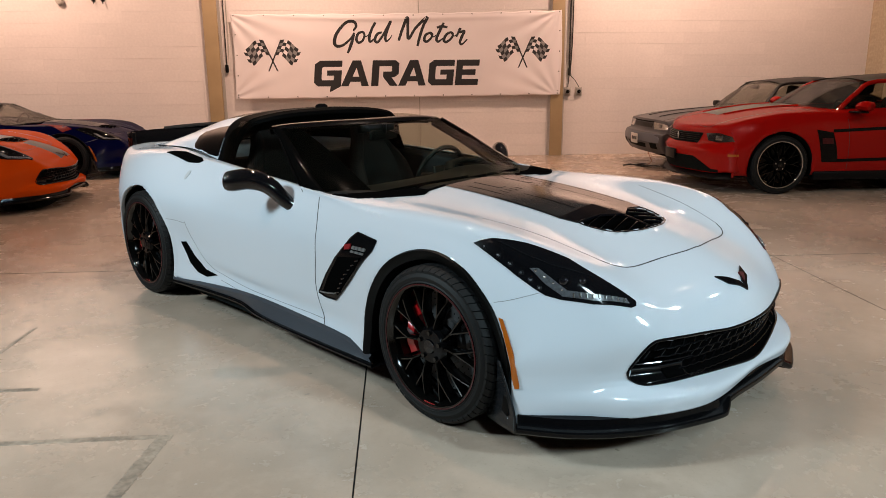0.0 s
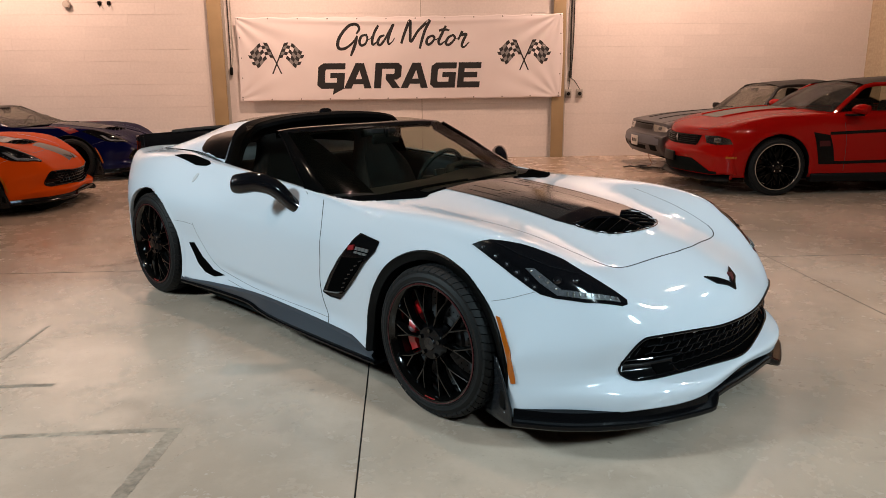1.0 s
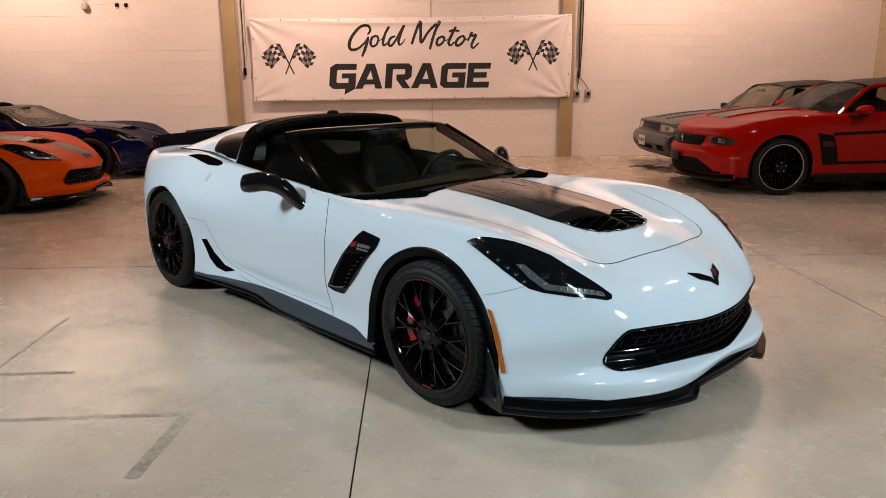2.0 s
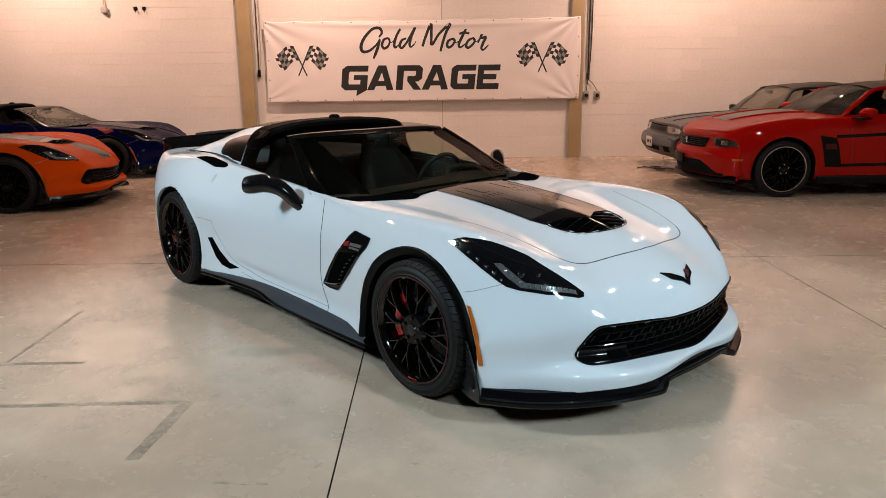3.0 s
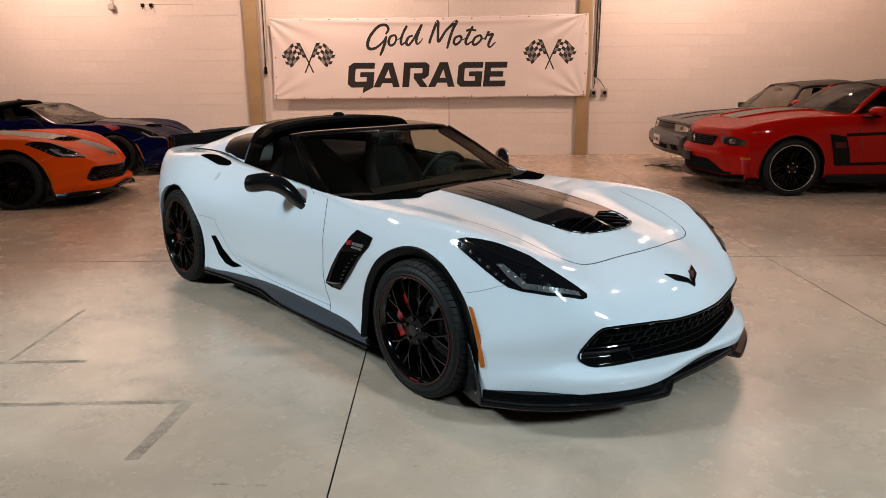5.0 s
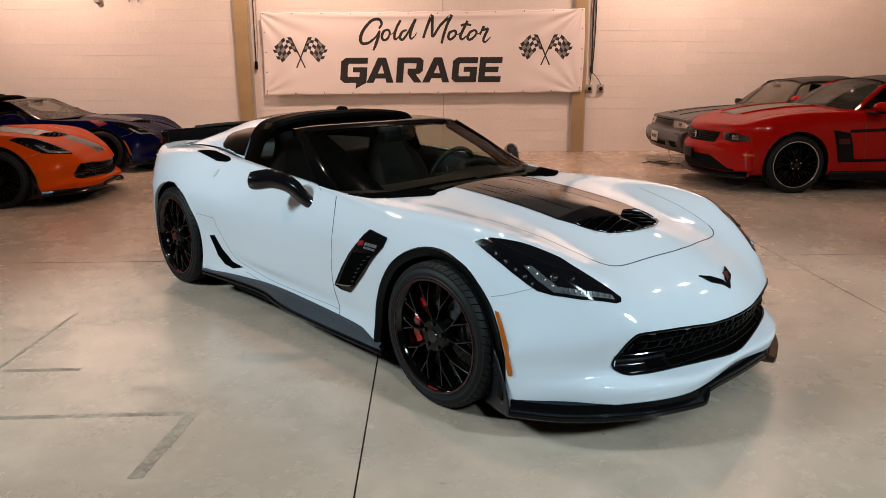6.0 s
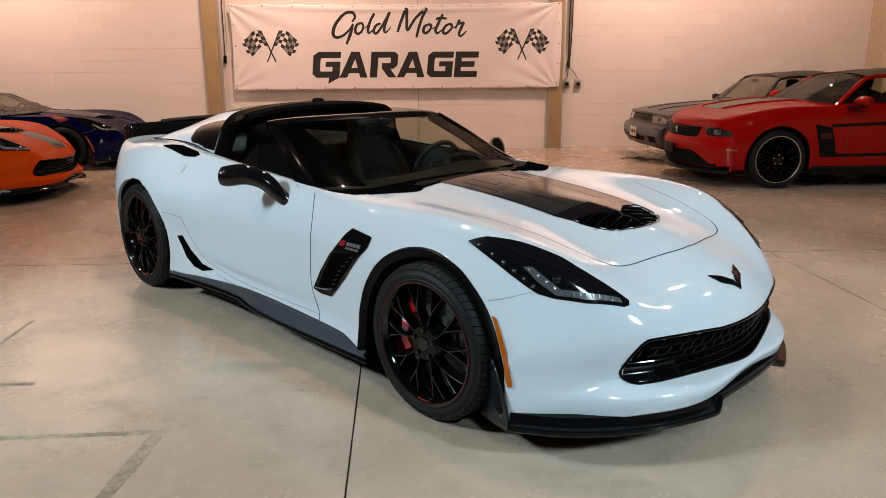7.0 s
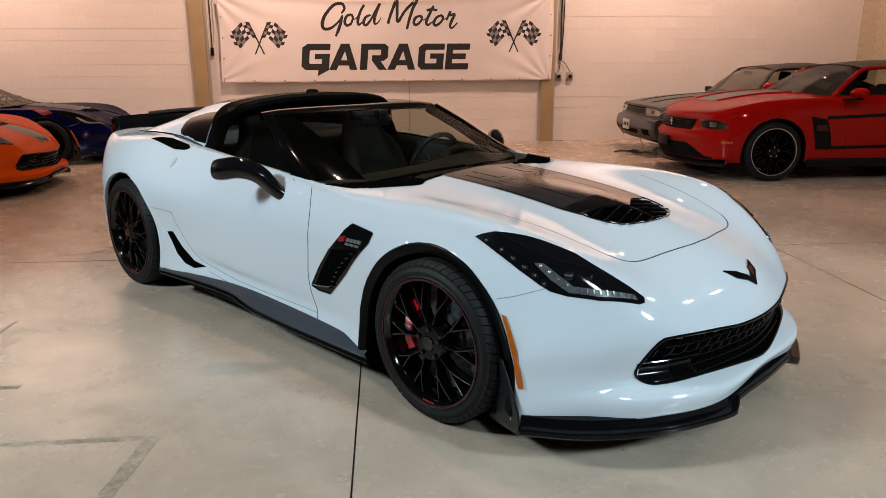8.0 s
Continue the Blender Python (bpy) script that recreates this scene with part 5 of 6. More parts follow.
        part("shoulder_scoop", fl(patch(tree, smooth_ring([(-2.63, .787, .93), (-2.58, .735, .936), (-2.50, .712, .934), (-2.20, .756, .917), (-2.155, .774, .907), (-2.185, .790, .896), (-2.302, .804, .891), (-2.419, .800, .909)]), (0, -.3, -1), .004, step=.02)), M_VOID, car, "black shoulder air scoop")
        part("door_seam", fl(line_on(tree, [(-.925, .82, .825), (-.87, .88, .70), (-.862, .885, .56), (-.88, .87, .407), (-.855, .885, .30), (-.82, .91, .238), (-.79, .92, .205)], (0, -1, 0), .004)), M_SEAM, car)
        part("door_seam", fl(line_on(tree, [(-.82, .91, .238), (-1.19, .91, .243), (-1.538, .91, .255), (-1.789, .915, .286), (-1.9, .92, .31), (-1.98, .92, .36), (-2.09, .93, .475), (-2.13, .94, .56)], (0, -1, 0), .003)), M_SEAMLIGHT, car)
        part("panel_seam", fl(line_on(tree, [(-.80, .91, .212), (-1.19, .91, .216), (-1.538, .91, .226), (-1.80, .915, .252)], (0, -1, 0), .003)), M_SEAMLIGHT, car)
        part("panel_seam", fl(line_on(tree, [(-2.13, .94, .55), (-2.25, .95, .555), (-2.37, .96, .55)], (0, -1, 0), .003)), M_SEAMLIGHT, car)
        part("panel_seam", fl(line_on(tree, [(.305, .91, .575), (.357, .865, .588), (.435, .792, .617)], (-.5, -1, -.2), .0025)), M_SEAMLIGHT, car)
        part("door_push", fl(patch(tree, [(-2.225, .9, .862), (-2.205, .9, .862), (-2.197, .9, .84), (-2.205, .9, .808), (-2.222, .9, .804), (-2.232, .9, .83)], (0, -1, -.2), .003, step=.02)), M_STRIPEGREY if paint is not M_WHITE else M_PUSH, car, "door push recess with its shade painted in")
        # mirrors
        arm = smooth_line([(-1.375, 1.062, .888), (-1.366, 1.054, .888), (-1.34, 1.03, .891), (-1.285, .97, .897), (-1.215, .91, .866), (-1.155, .85, .785), (-1.13, .81, .748)], 4)
        rad = [spline([Vector((r, 0, 0)) for r in (.038, .049, .054, .053, .046, .037, .032)], k / 4).x for k in range(len(arm))]
        mir = part("door_mirror", fl(tube(arm, rad, 14, flat=1.0)), mirror_paint or M_GLOSSBLACK, car, "" if mirror_paint else "gloss black door mirror")
    wing = [(.79, .115, .608), (.812, .06, .597), (.842, .008, .573), (.876, .0, .543), (.855, .03, .562), (.83, .085, .577)]
    wl = patch(tree, wing, (-.8, 0, -.6), .006, step=.02)
    emblem = part("emblem_wing", wl, M_DEEP, car)
    part("emblem_wing", mirrored(wl), M_DEEP, car)
    part("emblem_flash", patch(tree, [(.815, .045, .597), (.82, .075, .592), (.842, .04, .575), (.85, .015, .57)], (-.8, 0, -.6), .0085, step=.02), M_REDLINE, emblem)
    # glass house
    g = grid(net([[(-.63, 0, .868), (-.66, .4, .852), (-.79, .62, .836), (-.97, .765, .842)],
                  [(-1.08, 0, 1.022), (-1.12, .36, 1.012), (-1.18, .56, .998), (-1.245, .70, .982)],
                  [(-1.50, 0, 1.128), (-1.52, .34, 1.128), (-1.52, .52, 1.126), (-1.515, .63, 1.116)]], 8, 5))
    part("windscreen", join(g, mirrored(g)), screen or M_GLASS, car, "dusty windscreen" if screen else "clear windscreen")
    w = 16
    rows = [g[0][k * w:(k + 1) * w] for k in range(len(g[0]) // w)]
    edge = grid([[p - Vector((.004, 0, .006)) for p in row[9:]] for row in rows])
    brow = grid([[p - Vector((.004, 0, .006)) for p in row] for row in rows[-2:]])
    part("screen_border", join(edge, mirrored(edge), brow, mirrored(brow)), M_VOID, car)
    g = grid(net([[(-1.475 - b, y, z - .004) for y, z, b in ((0, 1.125, 0), (.3, 1.126, .015), (.52, 1.122, .03), (.635, 1.114, .055))], [(-1.52 - b, y, z + .008) for y, z, b in ((0, 1.136, 0), (.3, 1.136, .015), (.52, 1.131, .03), (.64, 1.12, .045))],
                  [(-1.59 - b, y, z + .006) for y, z, b in ((0, 1.138, 0), (.3, 1.138, .01), (.52, 1.133, .02), (.63, 1.122, .03))], [(-1.60 - b, y, z - .04) for y, z, b in ((0, 1.138, 0), (.3, 1.138, .01), (.52, 1.133, .02), (.62, 1.122, .03))]], 3, 4))
    part("screen_header", join(g, mirrored(g)), M_DEEP, car)
    glass_edge = smooth_line([(-.955, .768, .842), (-1.11, .738, .912), (-1.245, .702, .984), (-1.40, .661, 1.062), (-1.515, .632, 1.118)], 5)
    front_edge = smooth_line([(-1.075, .783, .832), (-1.16, .762, .885), (-1.33, .71, 1.0), (-1.46, .665, 1.075), (-1.545, .645, 1.116)], 5)
    rows = [[p + Vector((.012, -.012, .001)), p + Vector((0, .004, .006)), p.lerp(q, .4) + Vector((.004, .012, .010)), p.lerp(q, .8) + Vector((.0, .014, .006)), q + Vector((0, .010, 0)), q + Vector((-.012, -.03, -.004))] for p, q in zip(glass_edge, front_edge)]
    pair("windscreen_pillar", grid(rows), M_PILLAR, car, "gloss black windscreen pillar", sharp=50)
    pair("window_seal", tube([p + Vector((.004, .016, .003)) for p in front_edge], .0032, 6), M_BLADE, car)
    pair("pillar_trim", tube([p.lerp(q, .4) + Vector((-.01, -.045, -.02)) for p, q in zip(glass_edge, front_edge)], .044, 8, flat=.7), M_VOID, car)
    edge_line = [lay(tree, (x, y, 1.2), (0, 0, -1), .001)[0] for x, y, _ in smooth_line([(x, y, 0) for x, y in COCKPIT[1:7]], 6)][:-9]
    pair("cowl_seal", tube(edge_line, .008, 6), M_VOID, car)
    g = grid(net([[(-1.06, .777, .83), (-1.4, .757, .858), (-1.75, .738, .885), (-2.04, .712, .905)], [(-1.25, .722, .97), (-1.55, .697, 1.0), (-1.8, .68, 1.03), (-2.06, .655, 1.04)],
                  [(-1.50, .647, 1.115), (-1.62, .635, 1.13), (-1.85, .605, 1.145), (-2.05, .575, 1.14)]], 5, 5))
    pair("side_window", g, M_GLASSDARK, car, "dark side window")
    g = grid(net([[(-.52, 0, .845), (-.50, .40, .825), (-.47, .56, .81), (-.62, .75, .80)], [(-.62, 0, .848), (-.64, .40, .832), (-.76, .62, .818), (-.96, .76, .825)], [(-.72, 0, .84), (-.74, .40, .83), (-.86, .62, .82), (-1.05, .74, .82)]], 4, 4))
    part("cowl_panel", join(g, mirrored(g)), M_VOID, car)
    for q in both(patch(tree, [(-.575, .40, .85), (-.555, .44, .85), (-.519, .51, .84), (-.597, .645, .83), (-.70, .742, .83), (-.86, .775, .84), (-.78, .66, .85), (-.70, .54, .85), (-.66, .42, .86)], (0, 0, -1), .003, step=.03)):
        part("cowl_corner", q, M_VOID, car)
    for y0, y1 in ((-.58, .0), (-.06, .42)):
        blade = part("wiper", tube(smooth_line([(-.735, y0, .840), (-.70, (y0 + y1) / 2, .858), (-.68, y1, .866)], 5), .006, 6, flat=1.3), M_VOID, car, "black wiper blade")
        part("wiper_arm", tube(smooth_line([(-.60, y0 + .06, .838), (-.65, y0 + .16, .850), (-.695, (y0 + y1) / 2, .864)], 4), [.009, .009, .008, .007, .006, .005, .005, .005, .005], 6), M_VOID, blade)
    halo = smooth_line([(-2.04, .705, .90), (-2.04, .645, 1.04), (-2.01, .58, 1.137), (-1.99, .46, 1.175), (-1.985, .25, 1.197), (-1.985, 0, 1.203)], 5)
    halo = halo + [Vector((p.x, -p.y, p.z)) for p in reversed(halo[:-1])]
    rows = []
    for i, p in enumerate(halo):
        inn = Vector((-1.6, 0, .7)) - p
        inn.x = 0
        inn.normalize()
        rows.append([p + Vector((.085, 0, 0)) + inn * .02, p + Vector((.06, 0, 0)) - inn * .004, p, p + Vector((-.09, 0, 0)) - inn * .002, p + Vector((-.10, 0, 0)) + inn * .02, p + Vector((0, 0, 0)) + inn * .055])
    part("roll_hoop", grid(rows, True), M_HOOP, car, "black roof hoop")
    part("antenna_fin", moved(lathe([(.001, .026), (.022, .025), (.036, .018), (.042, .008), (.046, -.004)], 20), pose(-1.995, 0, 1.203, 90, 0, 0)), M_BLADE, car)
    sill = [h for h in halo[6:-6]]
    part("hoop_fascia", grid([[p + Vector((.085, 0, -.012)), p + Vector((.088, 0, -.035)), p + Vector((.05, 0, -.075)), p + Vector((-.02, 0, -.115)), p + Vector((-.10, 0, -.12))] for p in sill]), M_HOOP, car)
    rail = net([[(-2.11, .705, .914), (-2.42, .665, .945), (-2.75, .625, .948), (-3.1, .605, .935), (-3.30, .60, .91)],
                [(-2.11, .632, 1.062), (-2.45, .585, 1.05), (-2.8, .55, 1.01), (-3.12, .54, .955), (-3.32, .53, .915)],
                [(-2.09, .50, 1.167), (-2.45, .455, 1.128), (-2.82, .43, 1.052), (-3.14, .43, .975), (-3.34, .44, .918)]], 5, 5)
    rail = grid(rail)
    pair("roof_rail", rail, paint, car)
    pair("rail_lining", ([p + Vector((0, -.02, -.012)) for p in rail[0]], rail[1]), M_VOID, car)
    rtree = surface(rail)
    for q in both(patch(rtree, [(-2.115, .59, 1.115), (-2.30, .573, 1.092), (-2.49, .565, 1.05), (-2.535, .58, 1.02), (-2.54, .61, .97), (-2.50, .625, .948), (-2.33, .655, .928), (-2.115, .68, .925)], (0, -1, -.3), .004, step=.03)):
        part("quarter_window", q, M_PILLAR, car, "dark quarter window")
    g = grid(net([[(-2.06, y, z) for y, z in ((0, 1.208), (.25, 1.199), (.50, 1.168))], [(-2.6, y, z) for y, z in ((0, 1.155), (.25, 1.145), (.445, 1.102))], [(-3.0, y, z) for y, z in ((0, 1.045), (.25, 1.035), (.43, 1.01))], [(-3.34, y, z) for y, z in ((0, .925), (.25, .922), (.44, .918))]], 5, 5))
    part("rear_hatch", join(g, mirrored(g)), M_HATCH, car, "dark rear hatch glass")
    for q in both(grid(net([[(-2.04, .69, .90), (-2.04, .64, 1.04), (-2.03, .575, 1.13)], [(-2.20, .655, .90), (-2.20, .60, 1.03), (-2.20, .53, 1.12)]], 3, 4))):
        part("pillar_lining", q, M_CABIN, car)
    blade = [(.69, 1.00, .03), (.688, 1.018, .02), (.60, 1.022, .01), (.40, 1.026, -.01), (0, 1.03, -.025)]
    line = smooth_line([(-3.42 + d, y, z) for y, z, d in blade], 4)
    line = line + [Vector((p.x, -p.y, p.z)) for p in reversed(line[:-1])]
    spoiler = part("rear_spoiler", grid([[p + Vector((.06, 0, -.125)), p + Vector((.03, 0, -.05)), p + Vector((.0, 0, -.006)), p + Vector((-.01, 0, .002)), p + Vector((-.03, 0, -.004)), p + Vector((-.02, 0, -.125))] for p in line]), M_GLOSSBLACK, car, "gloss black rear spoiler")
    for q in both(box(-3.47, .684, .885, -3.34, .694, 1.015, .004)):
        part("end_plate", q, M_GLOSSBLACK, spoiler)
    part("smoked_lip", tube([(-3.44, y, 1.03 + .014 * (1 - (y / .42) ** 2)) for y in (-.42, -.3, -.15, 0, .15, .3, .42)], .012, 8), M_STRIPEGREY, spoiler)
    coupe_cabin(car)
    return car


def lens(p, n, r):
    q = n.to_track_quat("Z", "Y").to_matrix()
    rows = [[p + q @ Vector((r * math.cos(e) * math.cos(a), r * math.cos(e) * math.sin(a), r * .6 * math.sin(e))) for a in [2 * math.pi * k / 12 for k in range(12)]] for e in (0, .5, 1.0, 1.5)]
    v, f = grid(rows, True)
    return v, f + [list(range(len(v) - 12, len(v)))]


coupe(Matrix.Identity(4), M_WHITE, "white low sports coupe with black hood stripe and black wheels", M_STRIPE)
coupe(in_room(-7.32, -4.25, 0, 5) @ Matrix.Scale(.96, 4), M_ORANGE, "bright orange low sports coupe with grey hood stripe", M_STRIPEGREY, wheels_line=False, nose=True)
coupe(in_room(-7.30, -1.42, 0, -2) @ Matrix.Diagonal((.95, .95, .91, 1)), M_BLUE, "dark blue low sports coupe with grey hood stripe", M_STRIPEGREY, wheels_line=False, hash_marks=M_FLASH, mirror_paint=M_BLUE, screen=M_GLASSDUST)


# ---- the two older coupes ----
def shell_from(table, foot=0.22):
    """A boxier body from stations of x, centre height, crest height, shoulder height, half width, sweep."""
    lines = [[] for _ in range(7)]
    for x, zc, zr, zs, w, s in table:
        nose = zs < .6 and x > 0
        flank, low, end = (zs, zs, zs) if nose else (zs * .76, zs * .48, min(foot, zs * .4))
        for k, (fy, z, fs, bx) in enumerate(((0, zc, 0, 0), (.46, zc * .75 + zr * .25, .22, 0), (.80, zr, .55, 0), (.93, zs, .80, 0), (1.0, flank, 1, 0), (.99, low, 1.02, .06), (.95, end, 1.02, .12))):
            lines[k].append(Vector((x - s * fs - (bx if nose else 0), w * fy, z)))
    lines = [smooth_line(l, 6) for l in lines]
    rows = []
    for i in range(len(lines[0])):
        knots = [l[i] for l in lines]
        knots.insert(0, Vector((knots[1].x, -knots[1].y, knots[1].z)))
        rows.append(smooth_line(knots, 5)[5:])
    v, f = grid(rows)
    return v, [list(reversed(q)) for q in f]


def round_arch(r):
    return ((-90, r + .06), (-30, r + .02), (0, r), (180, r), (210, r + .02), (270, r + .06))


def old_coupe(m, label, table, size, paint, roof_paint, glass_mat, wheel_args, cockpit, screen, roof, pillar_paint=None):
    """Body, glass house, wheels and cabin of a three-box coupe. Gives the car and its skin."""
    car = thing("coupe_car", m, label, "car", "older coupes")
    base, track, radius, width = size
    front, rear = Vector((0, 0, radius)), Vector((-base, 0, radius))
    half = shell_from(table)
    tree = surface(join(half, mirrored(half)))
    for c in (front, rear):
        half = arch_cut(half, c, round_arch(radius + .045))
    half = poly_cut(half, cockpit, (0, 1), lambda p: p[2] > .7)
    solid(part("body", weld(join(half, mirrored(half))), paint, car, sharp=75), .01)
    for c in (front, rear):
        rows = []
        for k in range(25):
            a = radians(-20 + 220 * k / 24)
            r = radius + .05
            rows.append([Vector((c.x + r * math.cos(a), y, max(.1, c.z + r * math.sin(a)))) for y in (track - .4, track - .2, track - .02)])
        pair("wheel_well", grid(rows), M_LINER, car)
        for side in (-1, 1):
            wheel_parts(car, (c.x, side * track, radius), radius, width, side, **wheel_args)
    part("underbody", box(-base - .4, -.6, .16, .6, .6, .22), M_LINER, car)
    # glass house: screen = foot x, foot z, top x, top z ; roof = rear x, tail x, half width low, half width high
    fx, fz, tx, tz = screen
    rx, bx, wl, wh = roof
    g = grid(net([[(fx + .10, 0, fz), (fx + .06, wl * .6, fz - .005), (fx - .14, wl, fz - .02)], [((fx + tx) / 2 + .08, 0, (fz + tz) / 2 + .035), ((fx + tx) / 2 + .04, (wl + wh) * .3, (fz + tz) / 2 + .028), ((fx + tx) / 2 - .1, (wl + wh) / 2, (fz + tz) / 2)], [(tx + .03, 0, tz), (tx, wh * .6, tz - .01), (tx - .08, wh, tz - .035)]], 5, 5))
    part("windscreen", join(g, mirrored(g)), glass_mat, car, "dusty windscreen")
    pil = smooth_line([(fx - .18, wl + .02, fz - .035), ((fx + tx) / 2 - .12, (wl + wh) / 2 + .015, (fz + tz) / 2 - .005), (tx - .10, wh + .012, tz - .04), (rx, wh + .02, tz - .05)], 4)
    pair("screen_pillar", tube(pil, .032, 8, flat=.8), pillar_paint or paint, car)
    g = grid(net([[(x, y, z) for y, z in ((0, tz + .012 + d), (wh * .55, tz + .004 + d), (wh, tz - .035), (wh + .02, tz - .055))] for x, d in ((tx + .03, -.01), ((tx + rx) / 2, .03), (rx, .01))] + [[(bx, y, fz + .06) for y in (0, wh * .6, wh * 1.05, wh * 1.12)]], 5, 5))
    part("roof", join(g, mirrored(g)), roof_paint, car, sharp=60)
    g = grid(net([[(fx - .2, wl + .015, fz - .035), ((fx + rx) / 2, wl + .03, fz - .03), (rx - .1, wl + .02, fz - .01)], [((fx + tx) / 2 - .14, (wl + wh) / 2 + .01, (fz + tz) / 2), ((tx + rx) / 2, (wl + wh) / 2 + .03, (fz + tz) / 2 + .02), (rx - .05, (wl + wh) / 2 + .02, (fz + tz) / 2 + .02)], [(tx - .10, wh + .01, tz - .045), ((tx + rx) / 2, wh + .02, tz - .045), (rx, wh + .02, tz - .055)]], 4, 4))
    pair("side_window", g, M_GLASSDARK, car)
    part("cabin_block", box(-base, -wl + .08, .25, fx - .15, wl - .08, .62, .05), M_CABIN, car)
    part("dashboard", box(fx - .35, -wl + .05, .6, fx - .02, wl - .05, fz - .06, .04), M_CABIN, car)
    for y in (-.36, .36):
        part("seat_back", moved(box(-.06, -.24, 0, .06, .24, .55, .04), pose(fx - 1.05, y, .55, 0, -14, 0)), M_CABINGREY, car)
        part("head_rest", moved(box(-.045, -.12, 0, .045, .12, .16, .03), pose(fx - 1.20, y, 1.12, 0, -10, 0)), M_CABINGREY, car)
    ring = [(fx - .50 + .07 * math.sin(a), .36 + .18 * math.cos(a), fz - .08 + .16 * math.sin(a)) for a in [2 * math.pi * k / 24 for k in range(25)]]
    part("steering_wheel", tube(ring, .015, 8, False), M_CABIN, car)
    part("rear_view_mirror", box(tx + .10, -.11, tz - .13, tx + .13, .11, tz - .075, .01), M_CABIN, car)
    return car, tree


RED_TABLE = [(-3.80, .45, .44, .42, .90, .10), (-3.83, 1.02, 1.00, .92, .90, .12), (-3.2, 1.07, 1.03, .96, .94, 0), (-2.72, 1.06, 1.03, .96, .945, 0), (-1.9, 1.0, .985, .93, .935, 0), (-1.2, 1.0, .975, .92, .93, 0), (-.72, 1.0, .965, .91, .93, 0),
             (-.50, 1.01, .965, .91, .93, 0), (-.05, .985, .95, .895, .935, .02), (.42, .915, .885, .84, .94, .08), (.74, .825, .805, .765, .935, .20), (.87, .745, .73, .69, .925, .33), (.90, .60, .585, .56, .925, .36), (.97, .50, .50, .48, .93, .39), (.95, .40, .40, .40, .93, .38), (.92, .24, .24, .26, .92, .36)]
red, red_skin = old_coupe(in_room(1.80, -3.69, 0, 180), "red muscle coupe with black side stripes and black roof", RED_TABLE, (2.72, .925, .345, .26), M_RED, M_GREYDARK, M_GLASSHAZE,
                          dict(red_line=False, steel_lip=True, spokes=10, calliper=M_VOID), [(-.50, -2), (-.50, .3), (-.56, .6), (-.70, .735), (-1.2, .74), (-2.3, .70), (-2.9, .66), (-3.0, -2)], (-.55, .985, -1.18, 1.325), (-2.15, -3.0, .72, .56))
GREY_TABLE = [(-3.50, .45, .44, .42, .84, .06), (-3.52, .95, .93, .88, .84, .06), (-2.9, .99, .97, .90, .865, 0), (-2.55, .98, .96, .90, .87, 0), (-1.8, .94, .93, .88, .87, 0), (-1.1, .93, .92, .87, .87, 0), (-.65, .93, .915, .865, .87, 0),
              (-.42, .94, .91, .86, .87, 0), (.0, .91, .885, .84, .87, .02), (.45, .86, .84, .80, .865, .04), (.80, .79, .78, .75, .855, .08), (.86, .76, .75, .72, .85, .09), (.90, .60, .60, .58, .85, .10), (.98, .56, .55, .54, .86, .12), (.99, .40, .40, .40, .86, .12), (.90, .25, .25, .26, .84, .1)]
grey, grey_skin = old_coupe(in_room(2.05, -1.53, 0, 180) @ Matrix.Diagonal((1, 1, .93, 1)), "dusty grey square-nosed older coupe", GREY_TABLE, (2.55, .84, .315, .22), M_GREY, M_GREYDARK, M_GLASSDUST,
                            dict(red_line=False, steel_lip=False, spokes=5, calliper=M_VOID), [(-.42, -2), (-.42, .3), (-.48, .55), (-.6, .69), (-1.1, .70), (-2.2, .66), (-2.7, .62), (-2.8, -2)], (-.47, .94, -1.0, 1.37), (-1.95, -2.75, .68, .53), M_GREYDARK)


def lamp_set(car, tree, outline, way, material, label, lens_mat=M_LAMPGREY):
    for s in (1, -1):
        fl = (lambda q: q) if s > 0 else mirrored
        lampp = part("headlight", fl(patch(tree, outline, way, .004, step=.03)), material, car, label)
        c = sum((Vector(p) for p in outline), Vector()) / len(outline)
        p, n = lay(tree, c, way, .005)
        q = n.to_track_quat("Z", "Y").to_matrix().to_4x4()
        part("bulb_lens", fl(moved(box(-.05, -.028, -.004, .05, .028, .003, .006), Matrix.Translation(p) @ q)), lens_mat, lampp)


M_SMOKE = mat("smoked_lamp_glass", (0.02, 0.018, 0.016), 0.08, coat=1.0)
M_CLEARLAMP = mat("ribbed_lamp_glass", (0.42, 0.40, 0.36), 0.15, 0.3, coat=1.0, grain=0.3, scale=70)
M_PLATE = mat("white_plate", (0.62, 0.60, 0.56), 0.5)
M_BLUEGREY = mat("blue_grey_bumper", (0.10, 0.113, 0.14), 0.5, coat=0.3, stain=0.1)
AHEAD = (-1, 0, 0)
# red coupe: nose, stripes, mirrors
grille = part("grille", patch(red_skin, [(.9, -.53, .70), (.9, .53, .70), (.9, .46, .575), (.9, -.46, .575)], AHEAD, .004, step=.04), M_LINER, red, "black front grille")
for z in (.595, .62, .645, .67, .69):
    part("grille_bar", tube([lay(red_skin, (1.2, y, z), AHEAD, .008)[0] for y in [k * .048 for k in range(-10, 11)]], .006, 5), M_GRILLE, grille)
part("grille_emblem", moved(box(-.004, -.016, -.045, .004, .016, .045, .003), Matrix.Translation(lay(red_skin, (1.2, .06, .64), AHEAD, .018)[0])), M_STEEL, grille)
part("grille_emblem", moved(box(-.004, -.04, -.01, .004, .04, .01, .003), Matrix.Translation(lay(red_skin, (1.2, .05, .65), AHEAD, .018)[0])), M_STEEL, grille)
